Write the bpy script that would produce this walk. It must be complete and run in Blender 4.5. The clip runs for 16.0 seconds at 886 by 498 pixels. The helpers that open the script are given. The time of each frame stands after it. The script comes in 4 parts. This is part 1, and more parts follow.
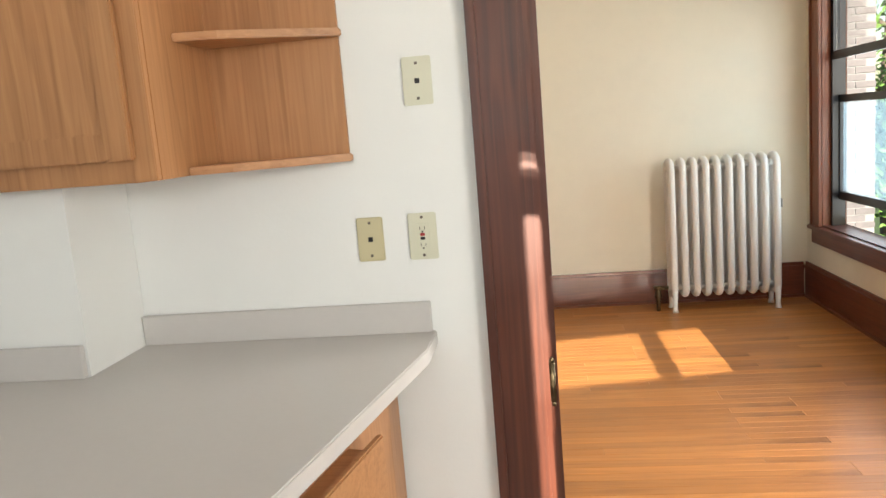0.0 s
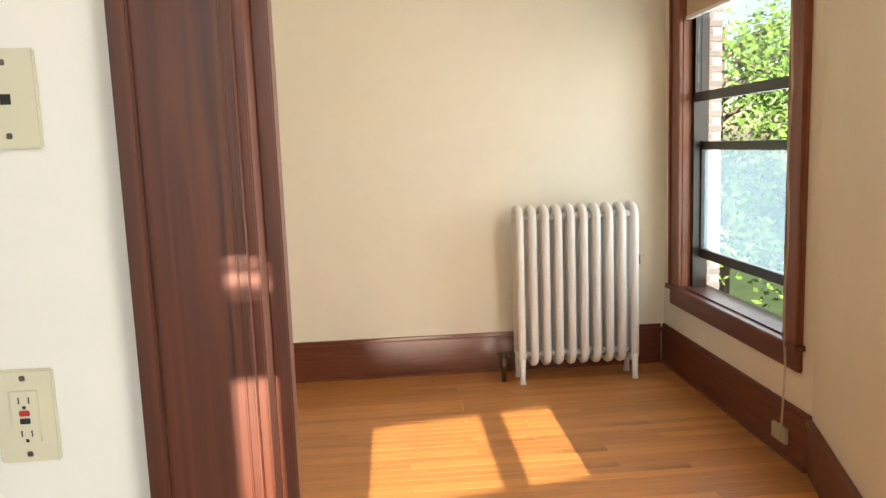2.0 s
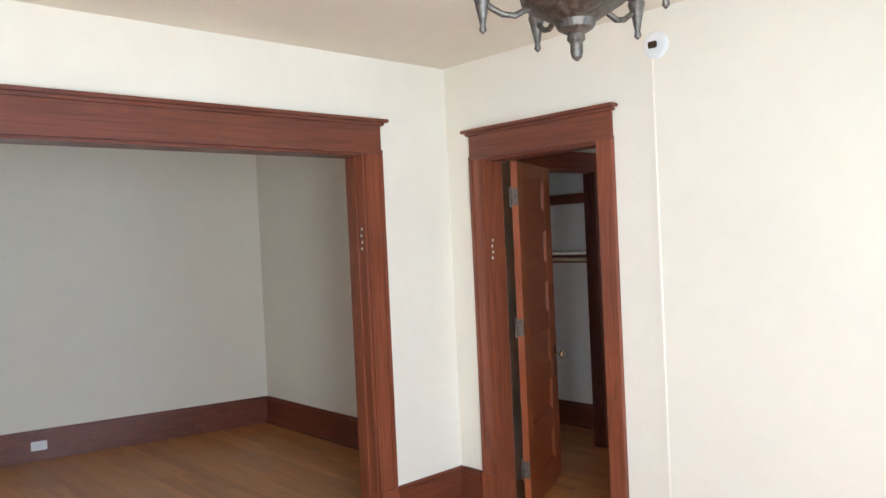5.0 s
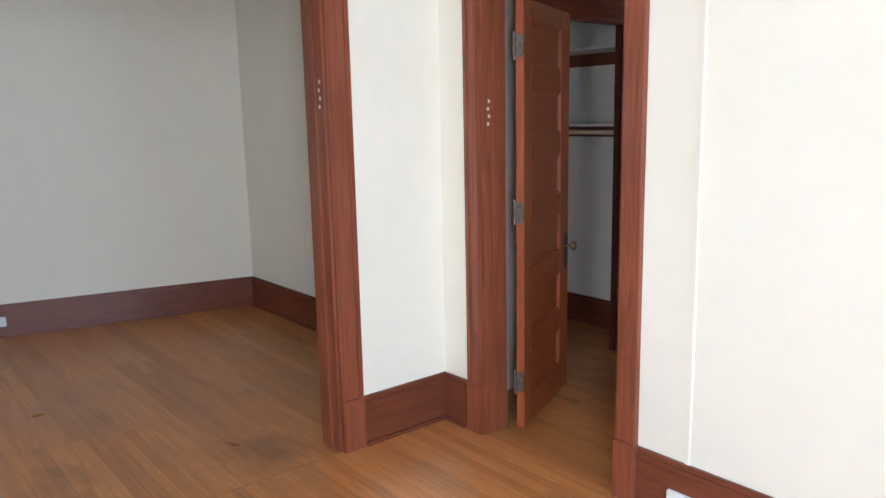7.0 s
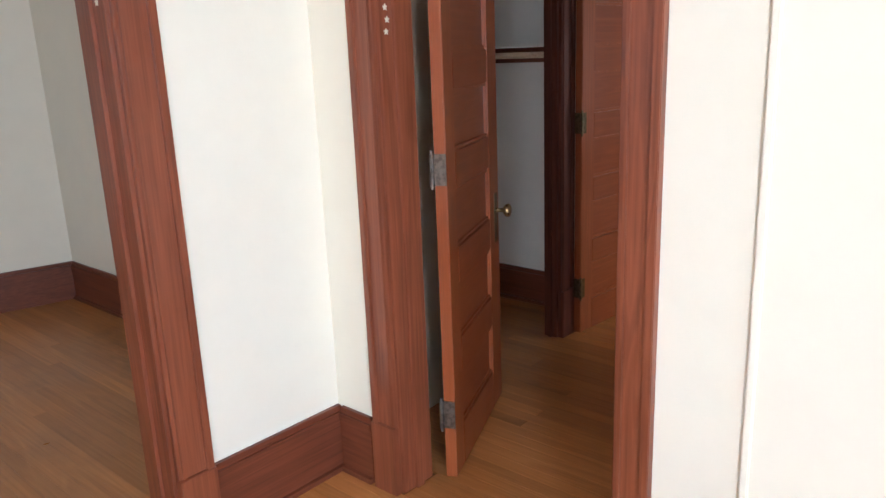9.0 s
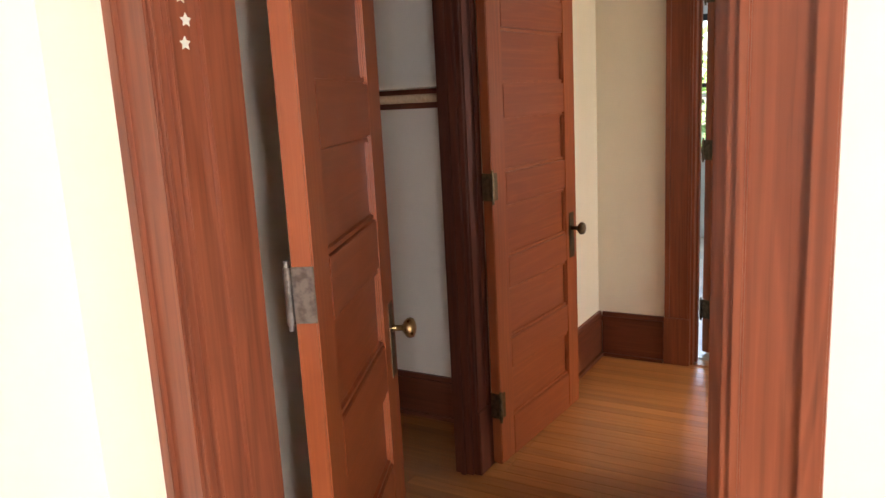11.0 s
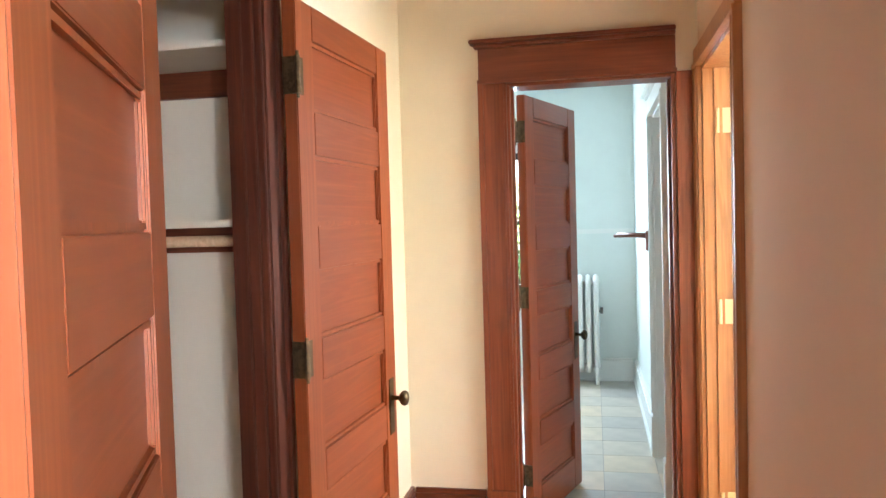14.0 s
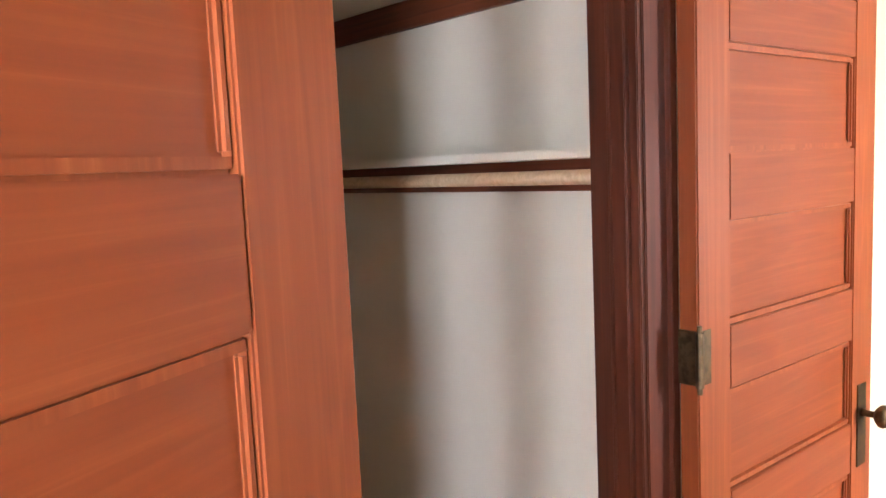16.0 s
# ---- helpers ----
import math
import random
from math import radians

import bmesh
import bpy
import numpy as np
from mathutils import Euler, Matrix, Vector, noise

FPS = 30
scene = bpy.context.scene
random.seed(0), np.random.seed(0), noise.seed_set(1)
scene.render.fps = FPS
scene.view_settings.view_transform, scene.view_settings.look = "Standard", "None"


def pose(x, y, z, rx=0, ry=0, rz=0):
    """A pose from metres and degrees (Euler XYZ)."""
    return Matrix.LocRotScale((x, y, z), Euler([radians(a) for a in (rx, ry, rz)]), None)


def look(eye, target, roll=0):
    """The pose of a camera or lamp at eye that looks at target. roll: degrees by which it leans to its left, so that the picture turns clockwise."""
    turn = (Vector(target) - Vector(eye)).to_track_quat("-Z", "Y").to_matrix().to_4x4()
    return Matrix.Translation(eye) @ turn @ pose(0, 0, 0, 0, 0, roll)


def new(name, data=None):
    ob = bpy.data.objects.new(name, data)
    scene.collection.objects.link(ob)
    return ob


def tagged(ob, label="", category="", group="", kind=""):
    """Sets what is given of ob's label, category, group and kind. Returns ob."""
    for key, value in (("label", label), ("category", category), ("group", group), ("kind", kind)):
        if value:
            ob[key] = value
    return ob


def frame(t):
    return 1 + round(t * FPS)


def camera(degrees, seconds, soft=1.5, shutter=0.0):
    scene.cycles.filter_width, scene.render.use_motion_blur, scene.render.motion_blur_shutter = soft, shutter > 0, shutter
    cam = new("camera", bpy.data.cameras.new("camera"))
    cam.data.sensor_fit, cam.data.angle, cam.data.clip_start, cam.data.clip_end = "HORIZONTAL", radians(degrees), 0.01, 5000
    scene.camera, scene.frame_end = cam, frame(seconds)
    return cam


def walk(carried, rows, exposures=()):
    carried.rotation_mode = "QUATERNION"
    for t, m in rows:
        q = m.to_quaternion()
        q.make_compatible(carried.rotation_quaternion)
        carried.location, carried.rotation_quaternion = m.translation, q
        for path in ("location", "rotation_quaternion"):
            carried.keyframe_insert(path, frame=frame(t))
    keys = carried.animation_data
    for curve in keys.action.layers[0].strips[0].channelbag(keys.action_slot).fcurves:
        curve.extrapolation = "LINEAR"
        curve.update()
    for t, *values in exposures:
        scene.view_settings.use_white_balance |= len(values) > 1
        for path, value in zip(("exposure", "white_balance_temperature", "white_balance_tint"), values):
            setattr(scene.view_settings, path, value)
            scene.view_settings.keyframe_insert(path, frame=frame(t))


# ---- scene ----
cam = camera(61.1, 16.0)
PATH = [
    (0, (0.786, 0.95, 1.351), (0.533, 2.91, 1.042), -4.7),
    (0.5, (0.757, 1.102, 1.354), (0.819, 3.065, 0.974), -2.9),
    (1, (0.812, 1.302, 1.356), (0.987, 3.258, 0.98), -1.8),
    (1.5, (0.913, 1.58, 1.398), (1.085, 3.552, 1.114), -1.7),
    (2, (0.956, 1.876, 1.406), (1.091, 3.852, 1.133), -2.1),
    (2.5, (1.037, 2.139, 1.356), (0.986, 4.124, 1.114), -1.3),
    (3, (1.215, 2.320, 1.536), (0.756, 4.235, 1.188), 1.8),
    (3.5, (1.345, 2.512, 1.629), (0.546, 4.313, 1.283), 1.6),
    (4, (1.698, 3.108, 1.676), (0.456, 4.664, 1.488), -2.9),
    (4.2, (1.68, 3.119, 1.667), (0.365, 4.623, 1.58), -2.6),
    (6.3, (1.426, 3.714, 1.617), (-0.154, 4.935, 1.51), -2.5),
    (6.5, (1.354, 3.787, 1.594), (-0.209, 5.019, 1.389), -2.5),
    (7, (1.172, 4.031, 1.559), (-0.346, 5.284, 1.205), -1.2),
    (7.5, (0.961, 4.213, 1.515), (-0.528, 5.477, 1.084), -1.9),
    (8, (0.705, 4.411, 1.489), (-0.693, 5.754, 0.997), -3.3),
    (8.5, (0.447, 4.616, 1.485), (-0.854, 6.037, 0.946), -1.8),
    (8.7, (0.353, 4.695, 1.469), (-0.939, 6.127, 0.941), -1.9),
    (10.8, (-0.397, 5.51, 1.388), (-1.47, 7.159, 1.028), -4.0),
    (11, (-0.472, 5.603, 1.406), (-1.465, 7.296, 1.018), -3.0),
    (11.5, (-0.617, 5.79, 1.392), (-1.383, 7.597, 1.009), -1.5),
    (12, (-0.75, 5.93, 1.404), (-1.259, 7.826, 1.022), -1.3),
    (12.5, (-0.873, 5.94, 1.41), (-1.167, 7.885, 1.046), -2.7),
    (13, (-0.931, 5.967, 1.423), (-1.136, 7.938, 1.155), -1.5),
    (13.5, (-0.93, 6.003, 1.457), (-1.138, 7.99, 1.349), -0.8),
    (14, (-0.896, 6.106, 1.457), (-1.293, 8.064, 1.383), -1.6),
    (14.5, (-0.857, 6.24, 1.456), (-1.631, 8.079, 1.32), -2.4),
    (15, (-0.9, 6.4, 1.429), (-1.926, 8.107, 1.249), -2.5),
    (15.5, (-0.946, 6.549, 1.409), (-2.209, 8.092, 1.257), -3.1),
    (16, (-1.005, 6.805, 1.451), (-2.474, 8.145, 1.235), -2.6),
]
walk(cam, [(t, look(eye, target, roll)) for t, eye, target, roll in PATH], [
    (0.0, 0.51, 6500, 9), (0.5, 0.43, 9600, 36), (1.0, 0.45, 9600, 36), (1.5, 0.54, 7000, 10), (2.5, 0.7, 6800, 10),
    (3.5, 1.1, 5700, 8), (7.0, 1.6, 4900, 8), (8.5, 1.7, 4900, 8), (11.0, 2.15, 6000, 17), (12.0, 3.5, 5600, 10), (14.5, 3.4, 5700, 11), (16.0, 3.8, 5500, 14)])


# ---- world, sun, lamps ----
def daylight():
    w = bpy.data.worlds.new("sky")
    scene.world = w
    w.use_nodes = True
    nt = w.node_tree
    bg = nt.nodes["Background"]
    sky = nt.nodes.new("ShaderNodeTexSky")
    sky.sky_type, sky.sun_disc = "NISHITA", False
    sky.sun_elevation, sky.sun_rotation = radians(17), radians(180)
    nt.links.new(sky.outputs[0], bg.inputs[0])
    bg.inputs[1].default_value = 0.15
    d = bpy.data.lights.new("sun", "SUN")
    d.energy, d.angle, d.color = 15.0, radians(0.25), (1.0, 0.92, 0.78)
    ob = new("sun", d)
    ob.matrix_world = look((0, 0, 8), (0, 1, 7.7))


def window_lamp(name, eye, target, w, h, watts, color):
    d = bpy.data.lights.new(name, "AREA")
    d.shape, d.size, d.size_y, d.energy, d.color = "RECTANGLE", w, h, watts, color
    ob = new(name, d)
    ob.matrix_world = look(eye, target)


SKY = (0.80, 0.91, 1.0)
daylight()
window_lamp("daylight_bay", (2.796, 5.535, 1.38), (0, 5.535, 1.38), 1.1, 1.6, 12, SKY)
window_lamp("daylight_bay_south", (2.42, 3.45, 1.35), (0.2, 4.6, 1.2), 0.8, 1.6, 48, (1.0, 0.96, 0.9))
window_lamp("daylight_kitchen", (0.3, -0.62, 1.5), (0.3, 3, 1.2), 1.6, 1.2, 28, (0.93, 0.97, 1.0))
# added fill from the kitchen's unseen east side, aimed through the doorways at the closet
window_lamp("closet_fill_east", (2.86, 0.65, 1.5), (-2.2, 8.33, 1.3), 1.0, 1.1, 36, (1.0, 0.97, 0.92))
window_lamp("daylight_parlour", (-3.3, 2.12, 1.4), (-3.3, 6, 1.0), 1.6, 1.5, 2.5, (0.85, 0.95, 1.0))
window_lamp("daylight_bath", (-1.75, 12.93, 1.45), (-1.5, 10, 1.0), 0.9, 1.3, 10, (0.80, 0.92, 1.0))
window_lamp("daylight_bedroom", (1.5, 8.9, 1.5), (-0.4, 8.9, 1.2), 1.2, 1.4, 14, (1.0, 0.84, 0.6))
# added fill in an unseen north opening, brightening closet and hall
window_lamp("closet_fill_north", (1.2, 9.6, 1.45), (-2.2, 7.85, 1.2), 0.8, 1.4, 26, (1.0, 0.92, 0.78))


# ---- materials ----
def mat(name, rough=0.5, metal=0.0):
    m = bpy.data.materials.new(name)
    m.use_nodes = True
    b = m.node_tree.nodes["Principled BSDF"]
    b.inputs["Roughness"].default_value, b.inputs["Metallic"].default_value = rough, metal
    return m, m.node_tree, b


def ramp(nt, src, stops):
    r = nt.nodes.new("ShaderNodeValToRGB")
    r.color_ramp.interpolation = "EASE"
    e = r.color_ramp.elements
    while len(e) < len(stops):
        e.new(0.5)
    for el, (p, c) in zip(e, stops):
        el.position, el.color = p, (*c, 1)
    nt.links.new(src, r.inputs[0])
    return r.outputs[0]


def noise_of(nt, scale, stretch=(1, 1, 1), detail=4.0, rough=0.55, random_shift=False, dist=0.0):
    tc = nt.nodes.new("ShaderNodeTexCoord")
    mp = nt.nodes.new("ShaderNodeMapping")
    mp.inputs["Scale"].default_value = stretch
    nt.links.new(tc.outputs["Object"], mp.inputs[0])
    src = mp.outputs[0]
    if random_shift:
        oi = nt.nodes.new("ShaderNodeObjectInfo")
        add = nt.nodes.new("ShaderNodeVectorMath")
        add.operation = "MULTIPLY_ADD"
        add.inputs[1].default_value = (37, 23, 51)
        nt.links.new(oi.outputs["Random"], add.inputs[0])
        nt.links.new(src, add.inputs[2])
        src = add.outputs[0]
    n = nt.nodes.new("ShaderNodeTexNoise")
    n.inputs["Scale"].default_value, n.inputs["Detail"].default_value = scale, detail
    n.inputs["Roughness"].default_value, n.inputs["Distortion"].default_value = rough, dist
    nt.links.new(src, n.inputs["Vector"])
    return n.outputs["Fac"]


def mix(nt, a, b, fac, mode="MIX"):
    m = nt.nodes.new("ShaderNodeMix")
    m.data_type, m.blend_type = "RGBA", mode
    for i, v in ((0, fac), (6, a), (7, b)):
        if isinstance(v, (int, float)):
            m.inputs[i].default_value = v
        elif isinstance(v, tuple):
            m.inputs[i].default_value = (*v, 1)
        else:
            nt.links.new(v, m.inputs[i])
    return m.outputs[2]


def bump(nt, b, h, strength, dist=0.002):
    n = nt.nodes.new("ShaderNodeBump")
    n.inputs["Strength"].default_value, n.inputs["Distance"].default_value = strength, dist
    nt.links.new(h, n.inputs["Height"])
    nt.links.new(n.outputs[0], b.inputs["Normal"])


def rough_from(nt, b, src, lo, hi):
    r = nt.nodes.new("ShaderNodeMapRange")
    r.inputs[1].default_value, r.inputs[2].default_value = 0.3, 0.7
    r.inputs[3].default_value, r.inputs[4].default_value = lo, hi
    nt.links.new(src, r.inputs[0])
    nt.links.new(r.outputs[0], b.inputs["Roughness"])


def wood(name, dark, mid, light, axis="z", rough=(0.28, 0.45), fine=110, vary=0.0):
    """Varnished wood with fibres and figure along one axis."""
    m, nt, b = mat(name)
    k = {"x": 0, "y": 1, "z": 2}[axis]

    def along(v):
        q = [1.0, 1.0, 1.0]
        q[k] = v
        return tuple(q)

    fibre = noise_of(nt, fine, along(0.025), 3, 0.6, vary > 0)
    figure = noise_of(nt, 7.0, along(0.07), 3, 0.5, vary > 0, 0.5)
    worn = noise_of(nt, 1.7, (1, 1, 1), 5, 0.6)
    scale = nt.nodes.new("ShaderNodeMath")
    scale.operation = "MULTIPLY"
    scale.inputs[1].default_value = 34.0
    nt.links.new(figure, scale.inputs[0])
    rings = nt.nodes.new("ShaderNodeMath")
    rings.operation = "SINE"
    nt.links.new(scale.outputs[0], rings.inputs[0])
    half = nt.nodes.new("ShaderNodeMath")
    half.operation = "MULTIPLY_ADD"
    half.inputs[1].default_value, half.inputs[2].default_value = 0.5, 0.5
    nt.links.new(rings.outputs[0], half.inputs[0])
    c = ramp(nt, half.outputs[0], [(0.0, mid), (0.55, tuple(0.6 * p + 0.4 * q for p, q in zip(mid, light))), (1.0, tuple(0.55 * p + 0.45 * q for p, q in zip(mid, dark)))])
    c = mix(nt, c, ramp(nt, fibre, [(0.3, dark), (0.52, mid), (0.75, light)]), 0.45)
    tone = ramp(nt, worn, [(0.25, (0.80, 0.77, 0.74)), (0.5, (1.0, 1.0, 1.0)), (0.75, (1.15, 1.13, 1.10))])
    c = mix(nt, c, tone, 1.0, "MULTIPLY")
    if vary:
        oi = nt.nodes.new("ShaderNodeObjectInfo")
        isl = nt.nodes.new("ShaderNodeNewGeometry")
        ad = nt.nodes.new("ShaderNodeMath")
        ad.operation = "ADD"
        nt.links.new(oi.outputs["Random"], ad.inputs[0])
        nt.links.new(isl.outputs["Random Per Island"], ad.inputs[1])
        fr = nt.nodes.new("ShaderNodeMath")
        fr.operation = "FRACT"
        nt.links.new(ad.outputs[0], fr.inputs[0])
        t2 = ramp(nt, fr.outputs[0], [(0, (1 - vary, 1 - vary * 1.15, 1 - vary * 1.3)), (1, (1 + vary * 0.6,) * 3)])
        c = mix(nt, c, t2, 1.0, "MULTIPLY")
        # dark scuffs worn into the boards
        scuff = noise_of(nt, 1.1, (0.7, 1.6, 1), 6, 0.62, False, 0.6)
        c = mix(nt, c, ramp(nt, scuff, [(0.0, (1, 1, 1)), (0.56, (1, 1, 1)), (0.72, (0.62, 0.57, 0.50))]), 1.0, "MULTIPLY")
    nt.links.new(c, b.inputs["Base Color"])
    rough_from(nt, b, worn, *rough)
    bump(nt, b, fibre, 0.10, 0.0008)
    return m


def paint(name, col, rough=0.6, relief=0.12, mottled=0.05, scale=9):
    m, nt, b = mat(name, rough)
    big = noise_of(nt, 1.3, (1, 1, 1), 4)
    fine = noise_of(nt, scale * 14, (1, 1, 1), 3)
    mid = noise_of(nt, scale, (1, 1, 1), 5, 0.6)
    lo = tuple(v * (1 - mottled) for v in col)
    c = mix(nt, ramp(nt, big, [(0.3, lo), (0.7, col)]), ramp(nt, mid, [(0.3, lo), (0.65, col)]), 0.4)
    nt.links.new(c, b.inputs["Base Color"])
    h = mix(nt, fine, mid, 0.6)
    bump(nt, b, h, relief, 0.004)
    return m


def metal(name, col, rough=0.35, tarnish=0.5):
    m, nt, b = mat(name, rough, 1.0)
    n = noise_of(nt, 60, (1, 1, 1), 5)
    c = ramp(nt, n, [(0.35, tuple(v * tarnish for v in col)), (0.65, col)])
    nt.links.new(c, b.inputs["Base Color"])
    rough_from(nt, b, n, rough * 0.8, rough * 1.5)
    return m


TRIM = wood("stained_trim_upright", (0.10, 0.026, 0.011), (0.205, 0.058, 0.024), (0.30, 0.095, 0.042))
TRIM_X = wood("stained_trim_along_x", (0.07, 0.018, 0.009), (0.15, 0.041, 0.018), (0.22, 0.066, 0.030), "x")
TRIM_Y = wood("stained_trim_along_y", (0.07, 0.018, 0.009), (0.15, 0.041, 0.018), (0.22, 0.066, 0.030), "y")
DOORW = wood("stained_door_stile", (0.19, 0.046, 0.015), (0.25, 0.062, 0.017), (0.37, 0.108, 0.032), "z", (0.28, 0.42))
DOORX = wood("stained_door_rail", (0.19, 0.045, 0.015), (0.225, 0.053, 0.0145), (0.31, 0.085, 0.026), "x", (0.27, 0.4))
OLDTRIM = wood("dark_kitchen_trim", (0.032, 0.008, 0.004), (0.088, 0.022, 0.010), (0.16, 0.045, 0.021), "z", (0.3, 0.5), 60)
FLOORW = wood("oak_strip_floor", (0.32, 0.125, 0.034), (0.46, 0.19, 0.052), (0.56, 0.26, 0.085), "x", (0.27, 0.4), 90, 0.16)
JOINT = wood("floor_joint", (0.12, 0.05, 0.016), (0.17, 0.07, 0.024), (0.22, 0.09, 0.03), "x")
OAK = wood("cabinet_oak", (0.29, 0.125, 0.046), (0.42, 0.20, 0.083), (0.52, 0.27, 0.12), "z", (0.35, 0.5), 90)
OAK_X = wood("cabinet_oak_along_x", (0.29, 0.125, 0.046), (0.42, 0.20, 0.083), (0.52, 0.27, 0.12), "x", (0.35, 0.5), 90)
POLEW = wood("pale_pole_wood", (0.4, 0.27, 0.15), (0.55, 0.4, 0.25), (0.66, 0.5, 0.33), "y", (0.4, 0.6), 80)
TANW = wood("tan_varnished_jamb", (0.27, 0.12, 0.04), (0.42, 0.2, 0.075), (0.55, 0.3, 0.13))
CREAM = paint("cream_wall_paint", (0.82, 0.765, 0.63))
CEIL = paint("ceiling_paint", (0.84, 0.78, 0.63), 0.7)
WHITE = paint("kitchen_white_paint", (0.80, 0.80, 0.77), 0.55, 0.25, 0.04, 6)
TAN = paint("tan_hall_paint", (0.70, 0.55, 0.41), 0.8, 0.06, 0.03)
CLOSETP = paint("closet_plaster", (0.83, 0.78, 0.67), 0.7, 0.1, 0.06)
BATHP = paint("pale_bath_paint", (0.70, 0.74, 0.70), 0.5)
TRIMWHITE = paint("white_trim_paint", (0.78, 0.78, 0.74), 0.4, 0.05)
RADP = paint("radiator_enamel", (0.78, 0.75, 0.70), 0.35, 0.1, 0.08, 20)
LAMINATE = paint("grey_laminate", (0.56, 0.53, 0.50), 0.4, 0.02, 0.04, 60)
IVORY = paint("ivory_plastic", (0.62, 0.61, 0.47), 0.35, 0.0, 0.02)
BEIGE = paint("beige_plastic", (0.55, 0.49, 0.30), 0.4, 0.0, 0.02)
WHITEPL = paint("white_plastic", (0.78, 0.78, 0.74), 0.4, 0.0, 0.02)
BLACK = paint("black_sash_paint", (0.012, 0.012, 0.013), 0.35, 0.04)
HOLE = paint("dark_slot", (0.015, 0.014, 0.013), 0.6, 0.0)
REDPL = paint("red_button_plastic", (0.45, 0.03, 0.03), 0.4, 0.0)
STARP = paint("pale_star_sticker", (0.72, 0.72, 0.58), 0.5, 0.0)
SHADEP = paint("woven_blind", (0.62, 0.47, 0.30), 0.8, 0.3, 0.2, 40)
CORDP = paint("blind_cord", (0.6, 0.52, 0.42), 0.8, 0.0)
BRASS = metal("aged_brass", (0.45, 0.32, 0.14), 0.28)
BRONZE = metal("tarnished_bronze", (0.16, 0.12, 0.07), 0.4)
STEEL = metal("painted_over_steel", (0.22, 0.19, 0.16), 0.45)
PEWTER = metal("pewter_lamp_metal", (0.22, 0.2, 0.17), 0.5)
BRICK = paint("weathered_brick", (0.115, 0.105, 0.11), 0.85, 0.4, 0.4, 12)
MORTAR = paint("mortar", (0.17, 0.17, 0.175), 0.9, 0.3, 0.1)
GRASS = paint("lawn", (0.07, 0.12, 0.03), 0.9, 0.5, 0.4)
LEAF = paint("spring_leaf", (0.13, 0.25, 0.05), 0.6, 0.0, 0.4)
BARK = paint("tree_bark", (0.12, 0.09, 0.07), 0.9, 0.6, 0.4, 30)
TILE = paint("vinyl_tile", (0.60, 0.54, 0.45), 0.35, 0.05, 0.3, 5)
GROUT = paint("vinyl_seam", (0.30, 0.28, 0.25), 0.6)


def tile_variation():
    nt = TILE.node_tree
    b = nt.nodes["Principled BSDF"]
    old = b.inputs["Base Color"].links[0].from_socket
    oi = nt.nodes.new("ShaderNodeObjectInfo")
    c = ramp(nt, oi.outputs["Random"], [(0, (0.82, 0.84, 0.88)), (0.6, (1.05, 1.02, 0.97)), (1, (1.2, 1.08, 0.9))])
    nt.links.new(mix(nt, old, c, 1.0, "MULTIPLY"), b.inputs["Base Color"])


tile_variation()


def glass_material():
    m = bpy.data.materials.new("window_glass")
    m.use_nodes = True
    nt = m.node_tree
    nt.nodes.clear()
    out = nt.nodes.new("ShaderNodeOutputMaterial")
    t, g, mx = (nt.nodes.new(k) for k in ("ShaderNodeBsdfTransparent", "ShaderNodeBsdfGlossy", "ShaderNodeMixShader"))
    g.inputs["Roughness"].default_value = 0.03
    mx.inputs[0].default_value = 0.05
    nt.links.new(t.outputs[0], mx.inputs[1])
    nt.links.new(g.outputs[0], mx.inputs[2])
    nt.links.new(mx.outputs[0], out.inputs[0])
    return m


def screen_material():
    m = bpy.data.materials.new("insect_screen")
    m.use_nodes = True
    nt = m.node_tree
    nt.nodes.clear()
    out = nt.nodes.new("ShaderNodeOutputMaterial")
    t, g, mx = (nt.nodes.new(k) for k in ("ShaderNodeBsdfTransparent", "ShaderNodeBsdfTranslucent", "ShaderNodeMixShader"))
    g.inputs["Color"].default_value = (0.70, 0.88, 0.97, 1)
    mx.inputs[0].default_value = 0.12
    nt.links.new(t.outputs[0], mx.inputs[1])
    nt.links.new(g.outputs[0], mx.inputs[2])
    nt.links.new(mx.outputs[0], out.inputs[0])
    return m


GLASS, SCREEN = glass_material(), screen_material()


# ---- mesh helpers ----
def box(bm, x0, x1, y0, y1, z0, z1, f=None):
    """A box from its bounds; f maps its corners into place."""
    vs = []
    for x in (x0, x1):
        for y in (y0, y1):
            for z in (z0, z1):
                vs.append(bm.verts.new(f(x, y, z) if f else (x, y, z)))
    for q in ((0, 1, 3, 2), (4, 6, 7, 5), (0, 4, 5, 1), (2, 3, 7, 6), (0, 2, 6, 4), (1, 5, 7, 3)):
        bm.faces.new([vs[i] for i in q])
    return vs


def prism(bm, pts, z0, z1):
    a = [bm.verts.new((x, y, z0)) for x, y in pts]
    b = [bm.verts.new((x, y, z1)) for x, y in pts]
    n = len(pts)
    bm.faces.new(a[::-1])
    bm.faces.new(b)
    for i in range(n):
        bm.faces.new((a[i], a[(i + 1) % n], b[(i + 1) % n], b[i]))


def lathe(bm, profile, m, seg=20):
    """Turns (radius, height) pairs round the local z axis of m."""
    rings = []
    for r, h in profile:
        rings.append([bm.verts.new(m @ Vector((r * math.cos(2 * math.pi * i / seg), r * math.sin(2 * math.pi * i / seg), h))) for i in range(seg)])
    for a, b in zip(rings, rings[1:]):
        for i in range(seg):
            bm.faces.new((a[i], a[(i + 1) % seg], b[(i + 1) % seg], b[i]))
    bm.faces.new(rings[0][::-1])
    bm.faces.new(rings[-1])


